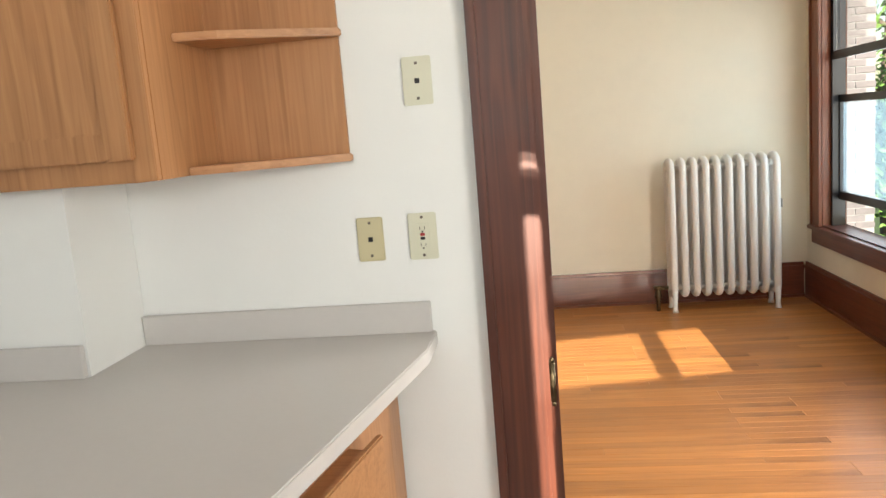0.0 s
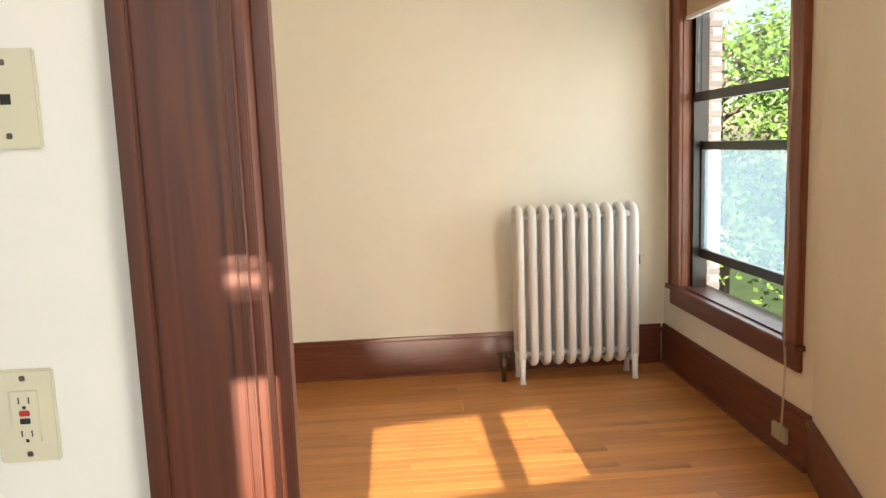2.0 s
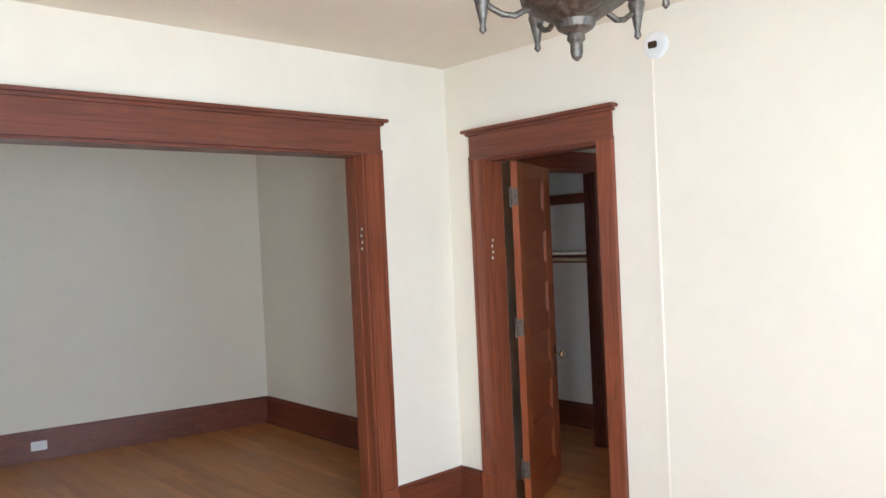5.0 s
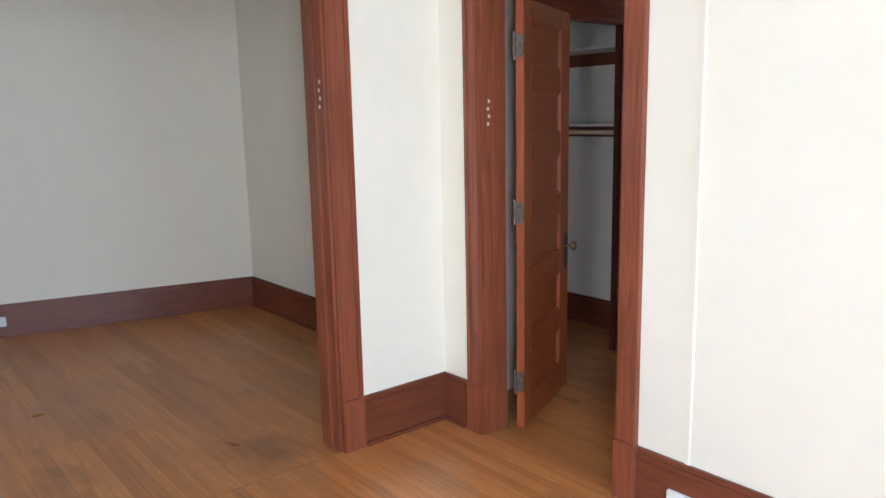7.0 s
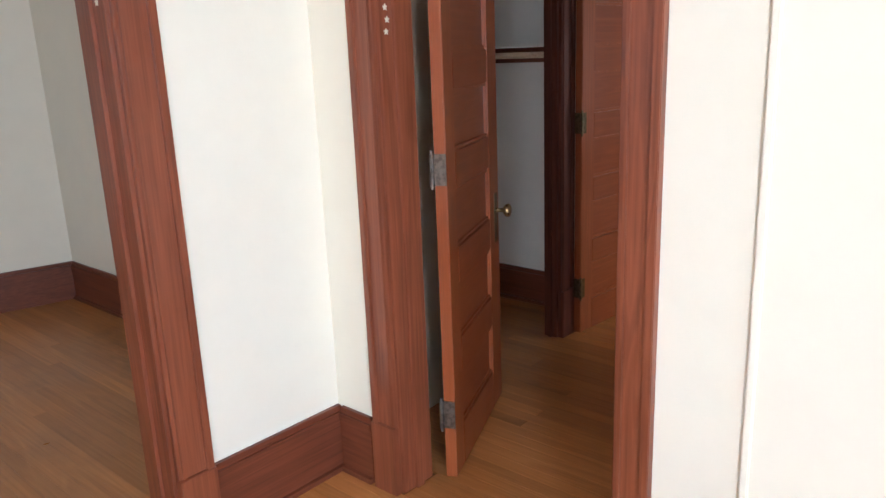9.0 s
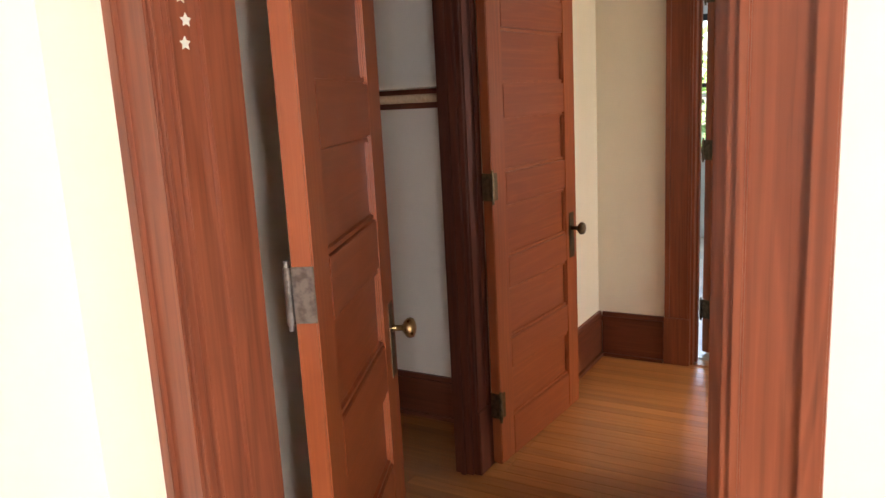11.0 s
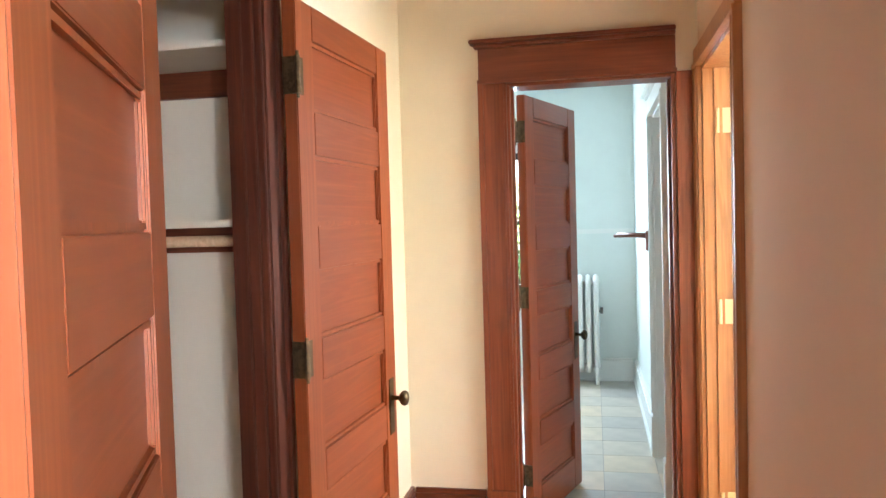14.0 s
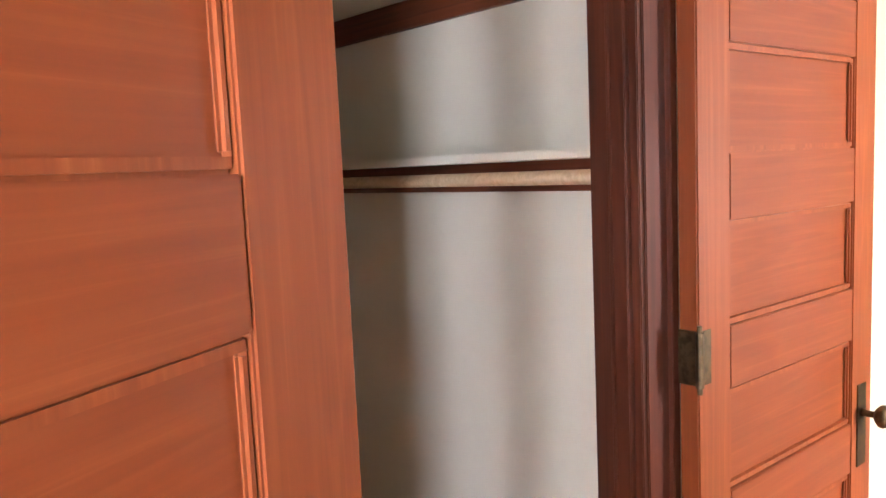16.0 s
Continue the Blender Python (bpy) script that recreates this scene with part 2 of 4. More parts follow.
def tube(bm, pts, r, seg=8, closed=False):
    pts = [Vector(p) for p in pts]
    n, rings = len(pts), []
    for i, p in enumerate(pts):
        a = pts[(i - 1) % n] if closed or i else p
        b = pts[(i + 1) % n] if closed or i < n - 1 else p
        d = (b - a).normalized()
        ref = Vector((1, 0, 0)) if abs(d.x) < 0.9 else Vector((0, 0, 1))
        u = d.cross(ref).normalized()
        v = d.cross(u)
        rr = r[i] if isinstance(r, (list, tuple)) else r
        rings.append([bm.verts.new(p + rr * (math.cos(2 * math.pi * k / seg) * u + math.sin(2 * math.pi * k / seg) * v)) for k in range(seg)])
    for i in range(n if closed else n - 1):
        a, b = rings[i], rings[(i + 1) % n]
        for k in range(seg):
            bm.faces.new((a[k], a[(k + 1) % seg], b[(k + 1) % seg], b[k]))
    if not closed:
        bm.faces.new(rings[0][::-1])
        bm.faces.new(rings[-1])


def obj(name, bm, material, bevel=0.0, smooth=False):
    if bevel:
        bmesh.ops.remove_doubles(bm, verts=bm.verts, dist=1e-5)
        bmesh.ops.bevel(bm, geom=[e for e in bm.edges if len(e.link_faces) == 2 and e.calc_face_angle() > 0.5], offset=bevel, segments=2, affect="EDGES")
    bmesh.ops.recalc_face_normals(bm, faces=bm.faces)
    me = bpy.data.meshes.new(name)
    if smooth:
        for f in bm.faces:
            f.smooth = True
    bm.to_mesh(me)
    bm.free()
    me.materials.append(material)
    return new(name, me)


def part(name, bm, material, parent, label="", bevel=0.0, smooth=False):
    ob = obj(name, bm, material, bevel, smooth)
    ob.parent = parent
    if label:
        ob["label"] = label
    return ob


def boxes(*bounds):
    bm = bmesh.new()
    for b in bounds:
        box(bm, *b)
    return bm


def structure(name, bm, material, label="", category="wall", bevel=0.0):
    return tagged(obj(name, bm, material, bevel), label, category, "", "structure")


def thing(name, label, category, group="", kind="", at=(0, 0, 0)):
    ob = tagged(new(name), label, category, group, kind)
    ob.location = at
    return ob


# ---- the rooms ----
TOP, HALLTOP = 2.66, 2.50
structure("wall_north", boxes((-1.86, -1.403, 6.40, 6.54, 0, TOP), (-0.597, 2.80, 6.40, 6.54, 0, TOP), (-1.403, -0.597, 6.40, 6.54, 2.09, TOP)), CREAM, "cream painted plaster wall behind the radiator")
structure("wall_west", boxes((-1.86, -1.70, 5.768, 6.40, 0, TOP), (-1.86, -1.70, 2.0, 3.35, 0, TOP), (-1.86, -1.70, 3.35, 5.768, 2.13, TOP)), CREAM, "cream painted wall with a wide cased opening")
structure("wall_east", boxes((2.65, 2.80, 4.73, 4.93, 0, TOP), (2.65, 2.80, 6.14, 6.40, 0, TOP), (2.65, 2.80, 4.93, 6.14, 0, 0.53), (2.65, 2.80, 4.93, 6.14, 2.25, TOP)), CREAM, "cream painted wall with the bay window")


def bay_wall():
    """The slanted bay wall, with a window opening towards the south."""
    ob = bmesh.new()
    a, b = Vector((2.65, 4.73, 0)), Vector((2.07, 2.95, 0))
    d = (b - a).normalized()
    n = Vector((-d.y, d.x, 0))
    f = lambda u, v, w: tuple(a + d * u + n * v + Vector((0, 0, w)))
    L = (b - a).length
    for q in ((0, 0.98, 0, 0.14, 0, TOP), (0.98, 1.78, 0, 0.14, 0, 0.55), (0.98, 1.78, 0, 0.14, 2.15, TOP), (1.78, L, 0, 0.14, 0, TOP)):
        box(ob, *q, f)
    structure("wall_bay", ob, CREAM, "cream painted slanted bay wall")
    bm = bmesh.new()
    box(bm, 0.0, L, -0.018, 0, 0, 0.20, f)
    box(bm, 0.0, L, -0.026, 0, 0.20, 0.235, f)
    structure("baseboard_bay", bm, TRIM_Y, "dark stained wooden baseboard", "baseboard", 0.003)


bay_wall()
structure("wall_kitchen", boxes((-1.86, 0.775, 2.80, 2.95, 0, TOP), (1.79, 2.80, 2.80, 2.95, 0, TOP), (0.775, 1.79, 2.80, 2.95, 2.13, TOP)), WHITE, "white painted kitchen wall")
structure("wall_chase", boxes((-1.6, -0.27, 2.53, 2.798, 0, TOP)), WHITE, "white boxed-in kitchen wall")
structure("wall_kitchen_west", boxes((-1.72, -1.6, -0.72, 2.80, 0, TOP)), WHITE, "white kitchen wall")
# the opening here is made up, for the closet fill lamp
structure("wall_kitchen_east", boxes((2.8, 2.92, -0.72, 0.1, 0, TOP), (2.8, 2.92, 1.2, 2.95, 0, TOP), (2.8, 2.92, 0.1, 1.2, 0, 0.9), (2.8, 2.92, 0.1, 1.2, 2.1, TOP)), WHITE, "white kitchen wall")
structure("wall_kitchen_south", boxes((-1.72, 0.40, -0.72, -0.60, 0, TOP), (0.40, 2.92, -0.72, -0.60, 2.45, TOP)), WHITE, "white kitchen wall, left open for the sun mask")


def sun_mask():
    """An unseen angled mask; its gaps shape the sun patch and jamb stripes."""
    ob = bmesh.new()
    d = Vector((1, 0.187, 0)).normalized()
    n = Vector((-d.y, d.x, 0))
    a = Vector((0.40, -0.84, 0))
    f = lambda u, v, w: tuple(a + d * u + n * v + Vector((0, 0, w)))
    L = 2.55
    lo, hi = SUN_SILL, SUN_HEAD
    box(ob, 0, 0.361, 0, 0.10, 0, 2.5, f)
    box(ob, 0.419, L, 0, 0.10, 0, lo, f)
    box(ob, 0.419, L, 0, 0.10, hi, 2.5, f)
    box(ob, 0.361, 0.419, 0, 0.10, 0, 1.03, f)
    box(ob, 0.361, 0.419, 0, 0.10, 2.345, 2.5, f)
    box(ob, 0.361, 0.419, 0, 0.10, 2.195, 2.27, f)
    for z in (2.290, 2.317):
        box(ob, 0.361, 0.419, 0.04, 0.05, z, z + 0.008, f)
    for u0, u1 in SUN_BARS:
        box(ob, u0, u1, 0.02, 0.08, lo, hi, f)
    structure("kitchen_sun_mask", ob, WHITE, "unseen angled white mask that shapes the sun")


SUN_SILL, SUN_HEAD = 1.60, 1.885
SUN_BARS = ((0.419, 0.43), (1.0, 1.108), (1.395, 2.55))
sun_mask()
structure("floor", boxes((-5.9, 2.95, 2.0, 9.47, -0.12, -0.008)), JOINT, "varnished oak strip floor", "floor")
structure("floor_kitchen", boxes((-1.72, 2.92, -0.72, 2.80, -0.12, 0.0)), LAMINATE, "grey kitchen floor", "floor")
structure("ceiling", boxes((-1.86, 2.95, 2.80, 6.54, TOP, TOP + 0.12)), CEIL, "cream plaster ceiling", "ceiling")
structure("ceiling_kitchen", boxes((-1.72, 2.92, -0.72, 2.80, TOP, TOP + 0.12)), WHITE, "white kitchen ceiling", "ceiling")
structure("ceiling_parlour", boxes((-5.95, -1.86, 1.95, 6.88, TOP, TOP + 0.12)), CEIL, "cream plaster ceiling", "ceiling")
structure("ceiling_hall", boxes((-1.90, -0.30, 6.54, 9.55, HALLTOP, HALLTOP + 0.12)), CEIL, "cream hall ceiling", "ceiling")
# dim neighbouring room
bm = bmesh.new()
prism(bm, [(-4.64, 6.74), (-4.64, 6.88), (-4.80, 6.88), (-5.90, 1.95), (-5.74, 1.95)], 0, TOP)
structure("wall_parlour_west", bm, CREAM, "cream wall of the dim side room")
structure("wall_parlour_north", boxes((-4.65, -1.86, 6.74, 6.88, 0, TOP)), CREAM, "cream wall of the dim side room")
structure("wall_parlour_south", boxes((-5.74, -4.2, 1.95, 2.08, 0, TOP), (-2.4, -1.86, 1.95, 2.08, 0, TOP), (-4.2, -2.4, 1.95, 2.08, 0, 0.6), (-4.2, -2.4, 1.95, 2.08, 2.2, TOP)), CREAM, "cream wall with a window")
structure("wall_parlour_return", boxes((-1.90, -1.86, 6.40, 6.74, 0, TOP)), CREAM, "cream wall return")
# added out of view to block the sun from the side room's window
structure("parlour_sun_blocker", boxes((-5.5, -1.8, 0.3, 0.42, 0, 4.5)), BRICK, "unseen brick slab that keeps sun out of the side room")
# hall
structure("wall_hall_west", boxes((-1.82, -1.745, 7.93, 9.41, 0, HALLTOP), (-1.82, -1.745, 6.54, 7.12, 0, HALLTOP), (-1.82, -1.745, 7.12, 7.93, 2.09, HALLTOP)), CREAM, "cream hall wall beside the closet")
structure("wall_hall_east", boxes((-0.46, -0.34, 6.54, 8.54, 0, HALLTOP), (-0.46, -0.34, 9.32, 9.41, 0, HALLTOP), (-0.46, -0.34, 8.54, 9.32, 2.06, HALLTOP)), TAN, "tan painted hall wall")
structure("wall_hall_end", boxes((-2.8, -1.268, 9.41, 9.55, 0, 2.62), (-0.552, -0.30, 9.41, 9.55, 0, 2.62), (-1.268, -0.552, 9.41, 9.55, 2.055, 2.62)), CREAM, "cream end wall of the hall")
# closet
structure("wall_closet_back", boxes((-3.57, -3.45, 6.885, 8.45, 0, HALLTOP)), CLOSETP, "plain plaster closet back")
structure("wall_closet_side", boxes((-3.45, -1.82, 8.33, 8.45, 0, HALLTOP), (-3.45, -1.82, 6.885, 7.02, 0, HALLTOP)), CLOSETP, "plain plaster closet side")
structure("ceiling_closet", boxes((-3.57, -1.82, 6.885, 8.45, HALLTOP, HALLTOP + 0.1)), CLOSETP, "closet ceiling", "ceiling")
# bath
structure("wall_bath_north", boxes((-2.8, -2.15, 12.90, 13.04, 0, 2.62), (-1.33, -0.4, 12.90, 13.04, 0, 2.62), (-2.15, -1.33, 12.90, 13.04, 0, 0.8), (-2.15, -1.33, 12.90, 13.04, 2.05, 2.62)), BATHP, "pale painted bathroom wall")
structure("wall_bath_east", boxes((-0.55, -0.43, 10.74, 12.90, 0, 2.62), (-0.55, -0.43, 9.55, 9.95, 0, 2.62), (-0.55, -0.43, 9.95, 10.74, 2.05, 2.62)), BATHP, "pale painted bathroom wall")
structure("wall_bath_alcove", boxes((-0.1, 0.0, 9.55, 11.0, 0, 2.62), (-0.43, -0.1, 10.9, 11.0, 0, 2.62)), BATHP, "pale bathroom alcove wall")
structure("wall_bath_west", boxes((-2.8, -2.68, 9.55, 12.90, 0, 2.62)), BATHP, "pale painted bathroom wall")
structure("ceiling_bath", boxes((-2.8, 0.0, 9.41, 13.04, 2.62, 2.74)), BATHP, "pale bathroom ceiling", "ceiling")
structure("floor_bath", boxes((-2.8, 0.0, 9.47, 13.04, -0.12, -0.004)), GROUT, "vinyl tile bathroom floor", "floor")
# sunny room beyond the hall
# north opening is invented, to let the added fill lamp through
structure("wall_bedroom", boxes((1.7, 1.82, 7.4, 10.0, 0, 0.7), (1.7, 1.82, 7.4, 10.0, 2.2, 2.62), (-0.34, 0.75, 9.56, 9.68, 0, 2.62), (1.65, 1.82, 9.56, 9.68, 0, 2.62), (0.75, 1.65, 9.56, 9.68, 0, 0.7), (0.75, 1.65, 9.56, 9.68, 2.2, 2.62), (-0.34, 1.82, 7.4, 7.5, 0, 2.62)), CREAM, "cream wall of the sunny room")
structure("floor_bedroom", boxes((-0.34, 1.82, 7.4, 9.68, -0.12, -0.009)), FLOORW, "oak floor of the sunny room", "floor")
structure("ceiling_bedroom", boxes((-0.34, 1.82, 7.4, 9.68, 2.62, 2.7)), CEIL, "cream ceiling", "ceiling")


# ---- trim ----
def facing(axis, plane, sign):
    """Maps (along, out of the wall, up) into the world."""
    if axis == "x":
        return lambda u, v, w: (u, plane + sign * v, w)
    return lambda u, v, w: (plane + sign * v, u, w)


def baseboard(name, axis, plane, sign, a, b, material=None, h=0.245):
    f = facing(axis, plane, sign)
    bm = bmesh.new()
    box(bm, a, b, 0, 0.018, 0, h - 0.045, f)
    box(bm, a, b, 0, 0.024, h - 0.045, h - 0.022, f)
    box(bm, a, b, 0, 0.014, h - 0.022, h, f)
    box(bm, a, b, 0.018, 0.034, 0, 0.018, f)
    return structure(name, bm, material or (TRIM_X if axis == "x" else TRIM_Y), "dark stained wooden baseboard", "baseboard")


def cased_opening(name, label, axis, plane, sign, a, b, top, depth, width=0.12, head=0.16, sides=(True, True), jamb=True, mats=None, overhang=0.035, cap=True, stop=0.012):
    """Side casings, head casing with cap, and the jambs lining the wall."""
    m_up, m_across = mats or (TRIM, TRIM_X if axis == "x" else TRIM_Y)
    root = thing(name, label, "door trim", "", "structure")
    f = facing(axis, plane, sign)
    for use, o, s in ((sides[0], a, -1), (sides[1], b, 1)):
        if use:
            bm = bmesh.new()
            lo, hi = sorted((o - s * 0.006, o + s * width))
            box(bm, lo, hi, 0, 0.018, 0, top, f)
            lo, hi = sorted((o + s * (width - 0.02), o + s * (width + 0.004)))
            box(bm, lo, hi, 0, 0.028, 0, top, f)
            lo, hi = sorted((o + s * 0.004, o + s * 0.016))
            box(bm, lo, hi, 0.018, 0.024, 0, top, f)
            part("side_casing", bm, m_up, root, bevel=0.002)
            bm = bmesh.new()
            lo, hi = sorted((o - s * 0.008, o + s * (width + 0.008)))
            box(bm, lo, hi, 0, 0.033, 0, 0.25, f)
            part("plinth", bm, m_up, root, bevel=0.003)
    a1, b1 = (a - width if sides[0] else a), (b + width if sides[1] else b)
    bm = bmesh.new()
    box(bm, a1, b1, 0, 0.022, top, top + head, f)
    box(bm, a1 - 0.005, b1 + 0.005, 0, 0.03, top - 0.004, top + 0.014, f)
    part("head_casing", bm, m_across, root, bevel=0.002)
    if cap:
        bm = bmesh.new()
        e0, e1 = (overhang if sides[0] else 0), (overhang if sides[1] else 0)
        box(bm, a1 - e0 * 0.5, b1 + e1 * 0.5, 0, 0.04, top + head, top + head + 0.016, f)
        box(bm, a1 - e0, b1 + e1, 0, 0.06, top + head + 0.016, top + head + 0.034, f)
        part("cap", bm, m_across, root, bevel=0.004)
    if jamb:
        for o, s in ((a, 1), (b, -1)):
            bm = bmesh.new()
            lo, hi = sorted((o, o + s * 0.018))
            box(bm, lo, hi, -depth, 0.0, 0, top, f)
            lo, hi = sorted((o + s * 0.018, o + s * (0.018 + stop)))
            box(bm, lo, hi, -depth * 0.62, -depth * 0.36, 0, top - 0.02, f)
            part("jamb", bm, m_up, root, bevel=0.002)
        bm = bmesh.new()
        box(bm, a + 0.018, b - 0.018, -depth, 0.0, top - 0.018, top, f)
        part("head_jamb", bm, m_across, root, bevel=0.002)
    return root


cased_opening("hall_door_trim", "reddish-brown stained casing round the hall doorway", "x", 6.40, -1, -1.403, -0.597, 2.09, 0.14, 0.09, 0.135)
cased_opening("parlour_trim", "reddish-brown stained casing round the wide opening", "y", -1.70, 1, 3.35, 5.768, 2.13, 0.16, 0.105, 0.15)
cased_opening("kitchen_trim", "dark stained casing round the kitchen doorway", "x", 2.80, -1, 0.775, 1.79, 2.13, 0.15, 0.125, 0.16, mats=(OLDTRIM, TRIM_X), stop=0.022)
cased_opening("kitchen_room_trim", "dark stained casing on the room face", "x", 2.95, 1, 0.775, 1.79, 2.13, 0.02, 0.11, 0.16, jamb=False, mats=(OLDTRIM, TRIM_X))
cased_opening("bath_trim", "reddish-brown stained casing round the bathroom doorway", "x", 9.41, -1, -1.268, -0.552, 2.055, 0.14, 0.115, 0.15, sides=(True, False))
structure("trim_bath_corner", boxes((-0.552, -0.462, 9.388, 9.408, 0, 2.055)), TRIM, "dark stained narrow casing in the hall corner", "door trim", 0.002)
cased_opening("bedroom_trim", "tan varnished casing round an open doorway", "y", -0.46, -1, 8.54, 9.32, 2.06, 0.12, 0.075, 0.075, sides=(True, True), mats=(TANW, TANW), cap=False)
# closet casing uses the darker wood so its colour carries the shade
cased_opening("closet_trim", "stained casing round the closet doorway, shade put into its dark colour", "y", -1.745, 1, 7.12, 7.93, 2.09, 0.075, 0.10, 0.13, mats=(OLDTRIM, TRIM_Y), cap=False)
baseboard("baseboard_north", "x", 6.40, -1, -0.505, 2.62)
baseboard("baseboard_north_west", "x", 6.40, -1, -1.675, -1.52)
baseboard("baseboard_west", "y", -1.70, 1, 5.885, 6.398)
baseboard("baseboard_east", "y", 2.65, -1, 4.73, 6.398)
bm = bmesh.new()
for w, z0, z1 in ((0.018, 0, 0.20), (0.024, 0.20, 0.223), (0.014, 0.223, 0.245)):
    prism(bm, [(-4.64, 6.739), (-5.7115, 2.08), (-5.7115 + w, 2.08), (-4.64 + w, 6.739)], z0, z1)
structure("baseboard_parlour_west", bm, TRIM_Y, "dark stained wooden baseboard", "baseboard")
baseboard("baseboard_parlour_north", "x", 6.74, -1, -4.625, -1.9)
baseboard("baseboard_hall_west", "y", -1.745, 1, 8.04, 9.408)
baseboard("baseboard_hall_end", "x", 9.41, -1, -1.72, -1.395)
baseboard("baseboard_hall_east", "y", -0.46, -1, 6.56, 8.45)
baseboard("baseboard_closet_back", "y", -3.45, 1, 7.02, 8.328, None, 0.2)
baseboard("baseboard_closet_side", "x", 8.33, -1, -3.41, -1.825, None, 0.2)
baseboard("baseboard_bath_east", "y", -0.55, -1, 10.84, 12.9, TRIMWHITE, 0.2)
baseboard("baseboard_bath_north", "x", 12.90, -1, -2.6, -0.59, TRIMWHITE, 0.2)
cased_opening("bath_alcove_trim", "white painted casing in the bathroom", "y", -0.55, -1, 9.95, 10.74, 2.05, 0.12, 0.09, 0.1, mats=(TRIMWHITE, TRIMWHITE))
structure("threshold", boxes((-1.232, -0.588, 9.40, 9.48, -0.004, 0.008)), TANW, "worn wooden bathroom threshold", "threshold", 0.002)
structure("trim_bath_rail", boxes((-2.6, -0.56, 12.878, 12.897, 1.31, 1.35)), TRIMWHITE, "painted wainscot rail on the bathroom wall", "trim", 0.003)


# ---- doors ----
def panel_door(name, label, w, h, hinge, turn, swing, knob_mat, group="panelled doors", fs=0.105):
    """A six-panel door in its own space: hinge at the origin, leaf along +x, thickness along y."""
    root = thing(name, label, "door", group)
    t, st = 0.040, 0.105
    for x0, x1 in ((0.0, st), (w - fs, w)):
        bm = bmesh.new()
        box(bm, x0, x1, -t / 2, t / 2, 0.012, h)
        part("stile", bm, DOORW, root, bevel=0.003)
    k = (h - 2.07) / 6
    tops = [1.973 + k * 6 - i * (0.32 + k) for i in range(6)]
    bottoms = [q - 0.2 - k for q in tops]
    edges = [h] + [v for pair in zip(tops, bottoms) for v in pair] + [0.012]
    for i in range(0, len(edges), 2):
        bm = bmesh.new()
        box(bm, st, w - fs, -t / 2, t / 2, edges[i + 1], edges[i])
        part("rail", bm, DOORX, root, bevel=0.002)
    for z1, z0 in zip(tops, bottoms):
        bm = bmesh.new()
        box(bm, st, w - fs, -0.006, 0.006, z0, z1)
        pn = part("panel", bm, DOORX, root)
        for s in (-1, 1):
            bm = bmesh.new()
            y0, y1 = sorted((s * 0.006, s * 0.015))
            m = 0.013
            box(bm, st, w - fs, y0, y1, z1 - m, z1)
            box(bm, st, w - fs, y0, y1, z0, z0 + m)
            box(bm, st, st + m, y0, y1, z0 + m, z1 - m)
            box(bm, w - fs - m, w - fs, y0, y1, z0 + m, z1 - m)
            part("moulding", bm, DOORW, pn, bevel=0.004)
    for s in (-1, 1):
        bm = bmesh.new()
        m = Matrix.Translation((w - 0.055, s * t / 2, 0.83)) @ Matrix.Rotation(radians(-90 * s), 4, "X")
        lathe(bm, [(0.008, 0), (0.011, 0.004), (0.008, 0.012), (0.008, 0.03), (0.018, 0.036), (0.026, 0.044), (0.0275, 0.052), (0.024, 0.06), (0.012, 0.065)], m)
        kn = part("knob", bm, knob_mat, root, "round aged metal knob", smooth=True)
        bm = bmesh.new()
        y0, y1 = sorted((s * t / 2, s * (t / 2 + 0.003)))
        box(bm, w - 0.078, w - 0.032, y0, y1, 0.70, 0.90)
        part("knob_plate", bm, BRONZE, kn, bevel=0.001)
    for z in (0.25, 1.09, 1.86):
        bm = bmesh.new()
        s = swing
        tube(bm, [(-0.006, s * (t / 2 + 0.006), z - 0.05), (-0.006, s * (t / 2 + 0.006), z + 0.05)], 0.0075, 10)
        for e in (-0.056, 0.056):
            tube(bm, [(-0.006, s * (t / 2 + 0.006), z + e - 0.006), (-0.006, s * (t / 2 + 0.006), z + e + 0.006)], 0.005, 8)
        box(bm, -0.003, 0.0005, -t / 2, t / 2, z - 0.05, z + 0.05)
        y0, y1 = sorted((s * (t / 2), s * (t / 2 + 0.0025)))
        box(bm, 0.0, 0.036, y0, y1, z - 0.05, z + 0.05)
        part("hinge", bm, BRONZE if knob_mat is BRONZE else STEEL, root, "old butt hinge")
    root.matrix_world = pose(*hinge, 0, 0, turn)
    return root


panel_door("hall_door", "open reddish six-panel wooden door with brass knob", 0.695, 2.07, (-1.315, 6.562, 0), 113.6, 1, BRASS, fs=0.145)
panel_door("closet_door", "reddish six-panel closet door folded back on the wall", 0.725, 2.07, (-1.690, 8.018, 0), 86.0, -1, BRONZE)
panel_door("bath_door", "half-open reddish six-panel bathroom door", 0.67, 2.03, (-1.222, 9.598, 0), 71.5, 1, BRONZE)
panel_door("bedroom_door", "open varnished door leading to the sunny room", 0.73, 2.03, (-0.335, 9.282, 0), -6.0, 1, BRASS)


def jamb_hinges(f, zs, material):
    for z in zs:
        root = thing("hinge_leaf", "cream painted hinge leaf on the door jamb", "hinge", "hinge leaves on the jamb")
        bm = bmesh.new()
        box(bm, -0.4, -0.352, 9.293, 9.299, z - 0.05, z + 0.05)
        part("leaf", bm, material, root, bevel=0.002)
        bm = bmesh.new()
        tube(bm, [(-0.404, 9.292, z - 0.05), (-0.404, 9.292, z + 0.05)], 0.007, 10)
        part("barrel", bm, material, root)


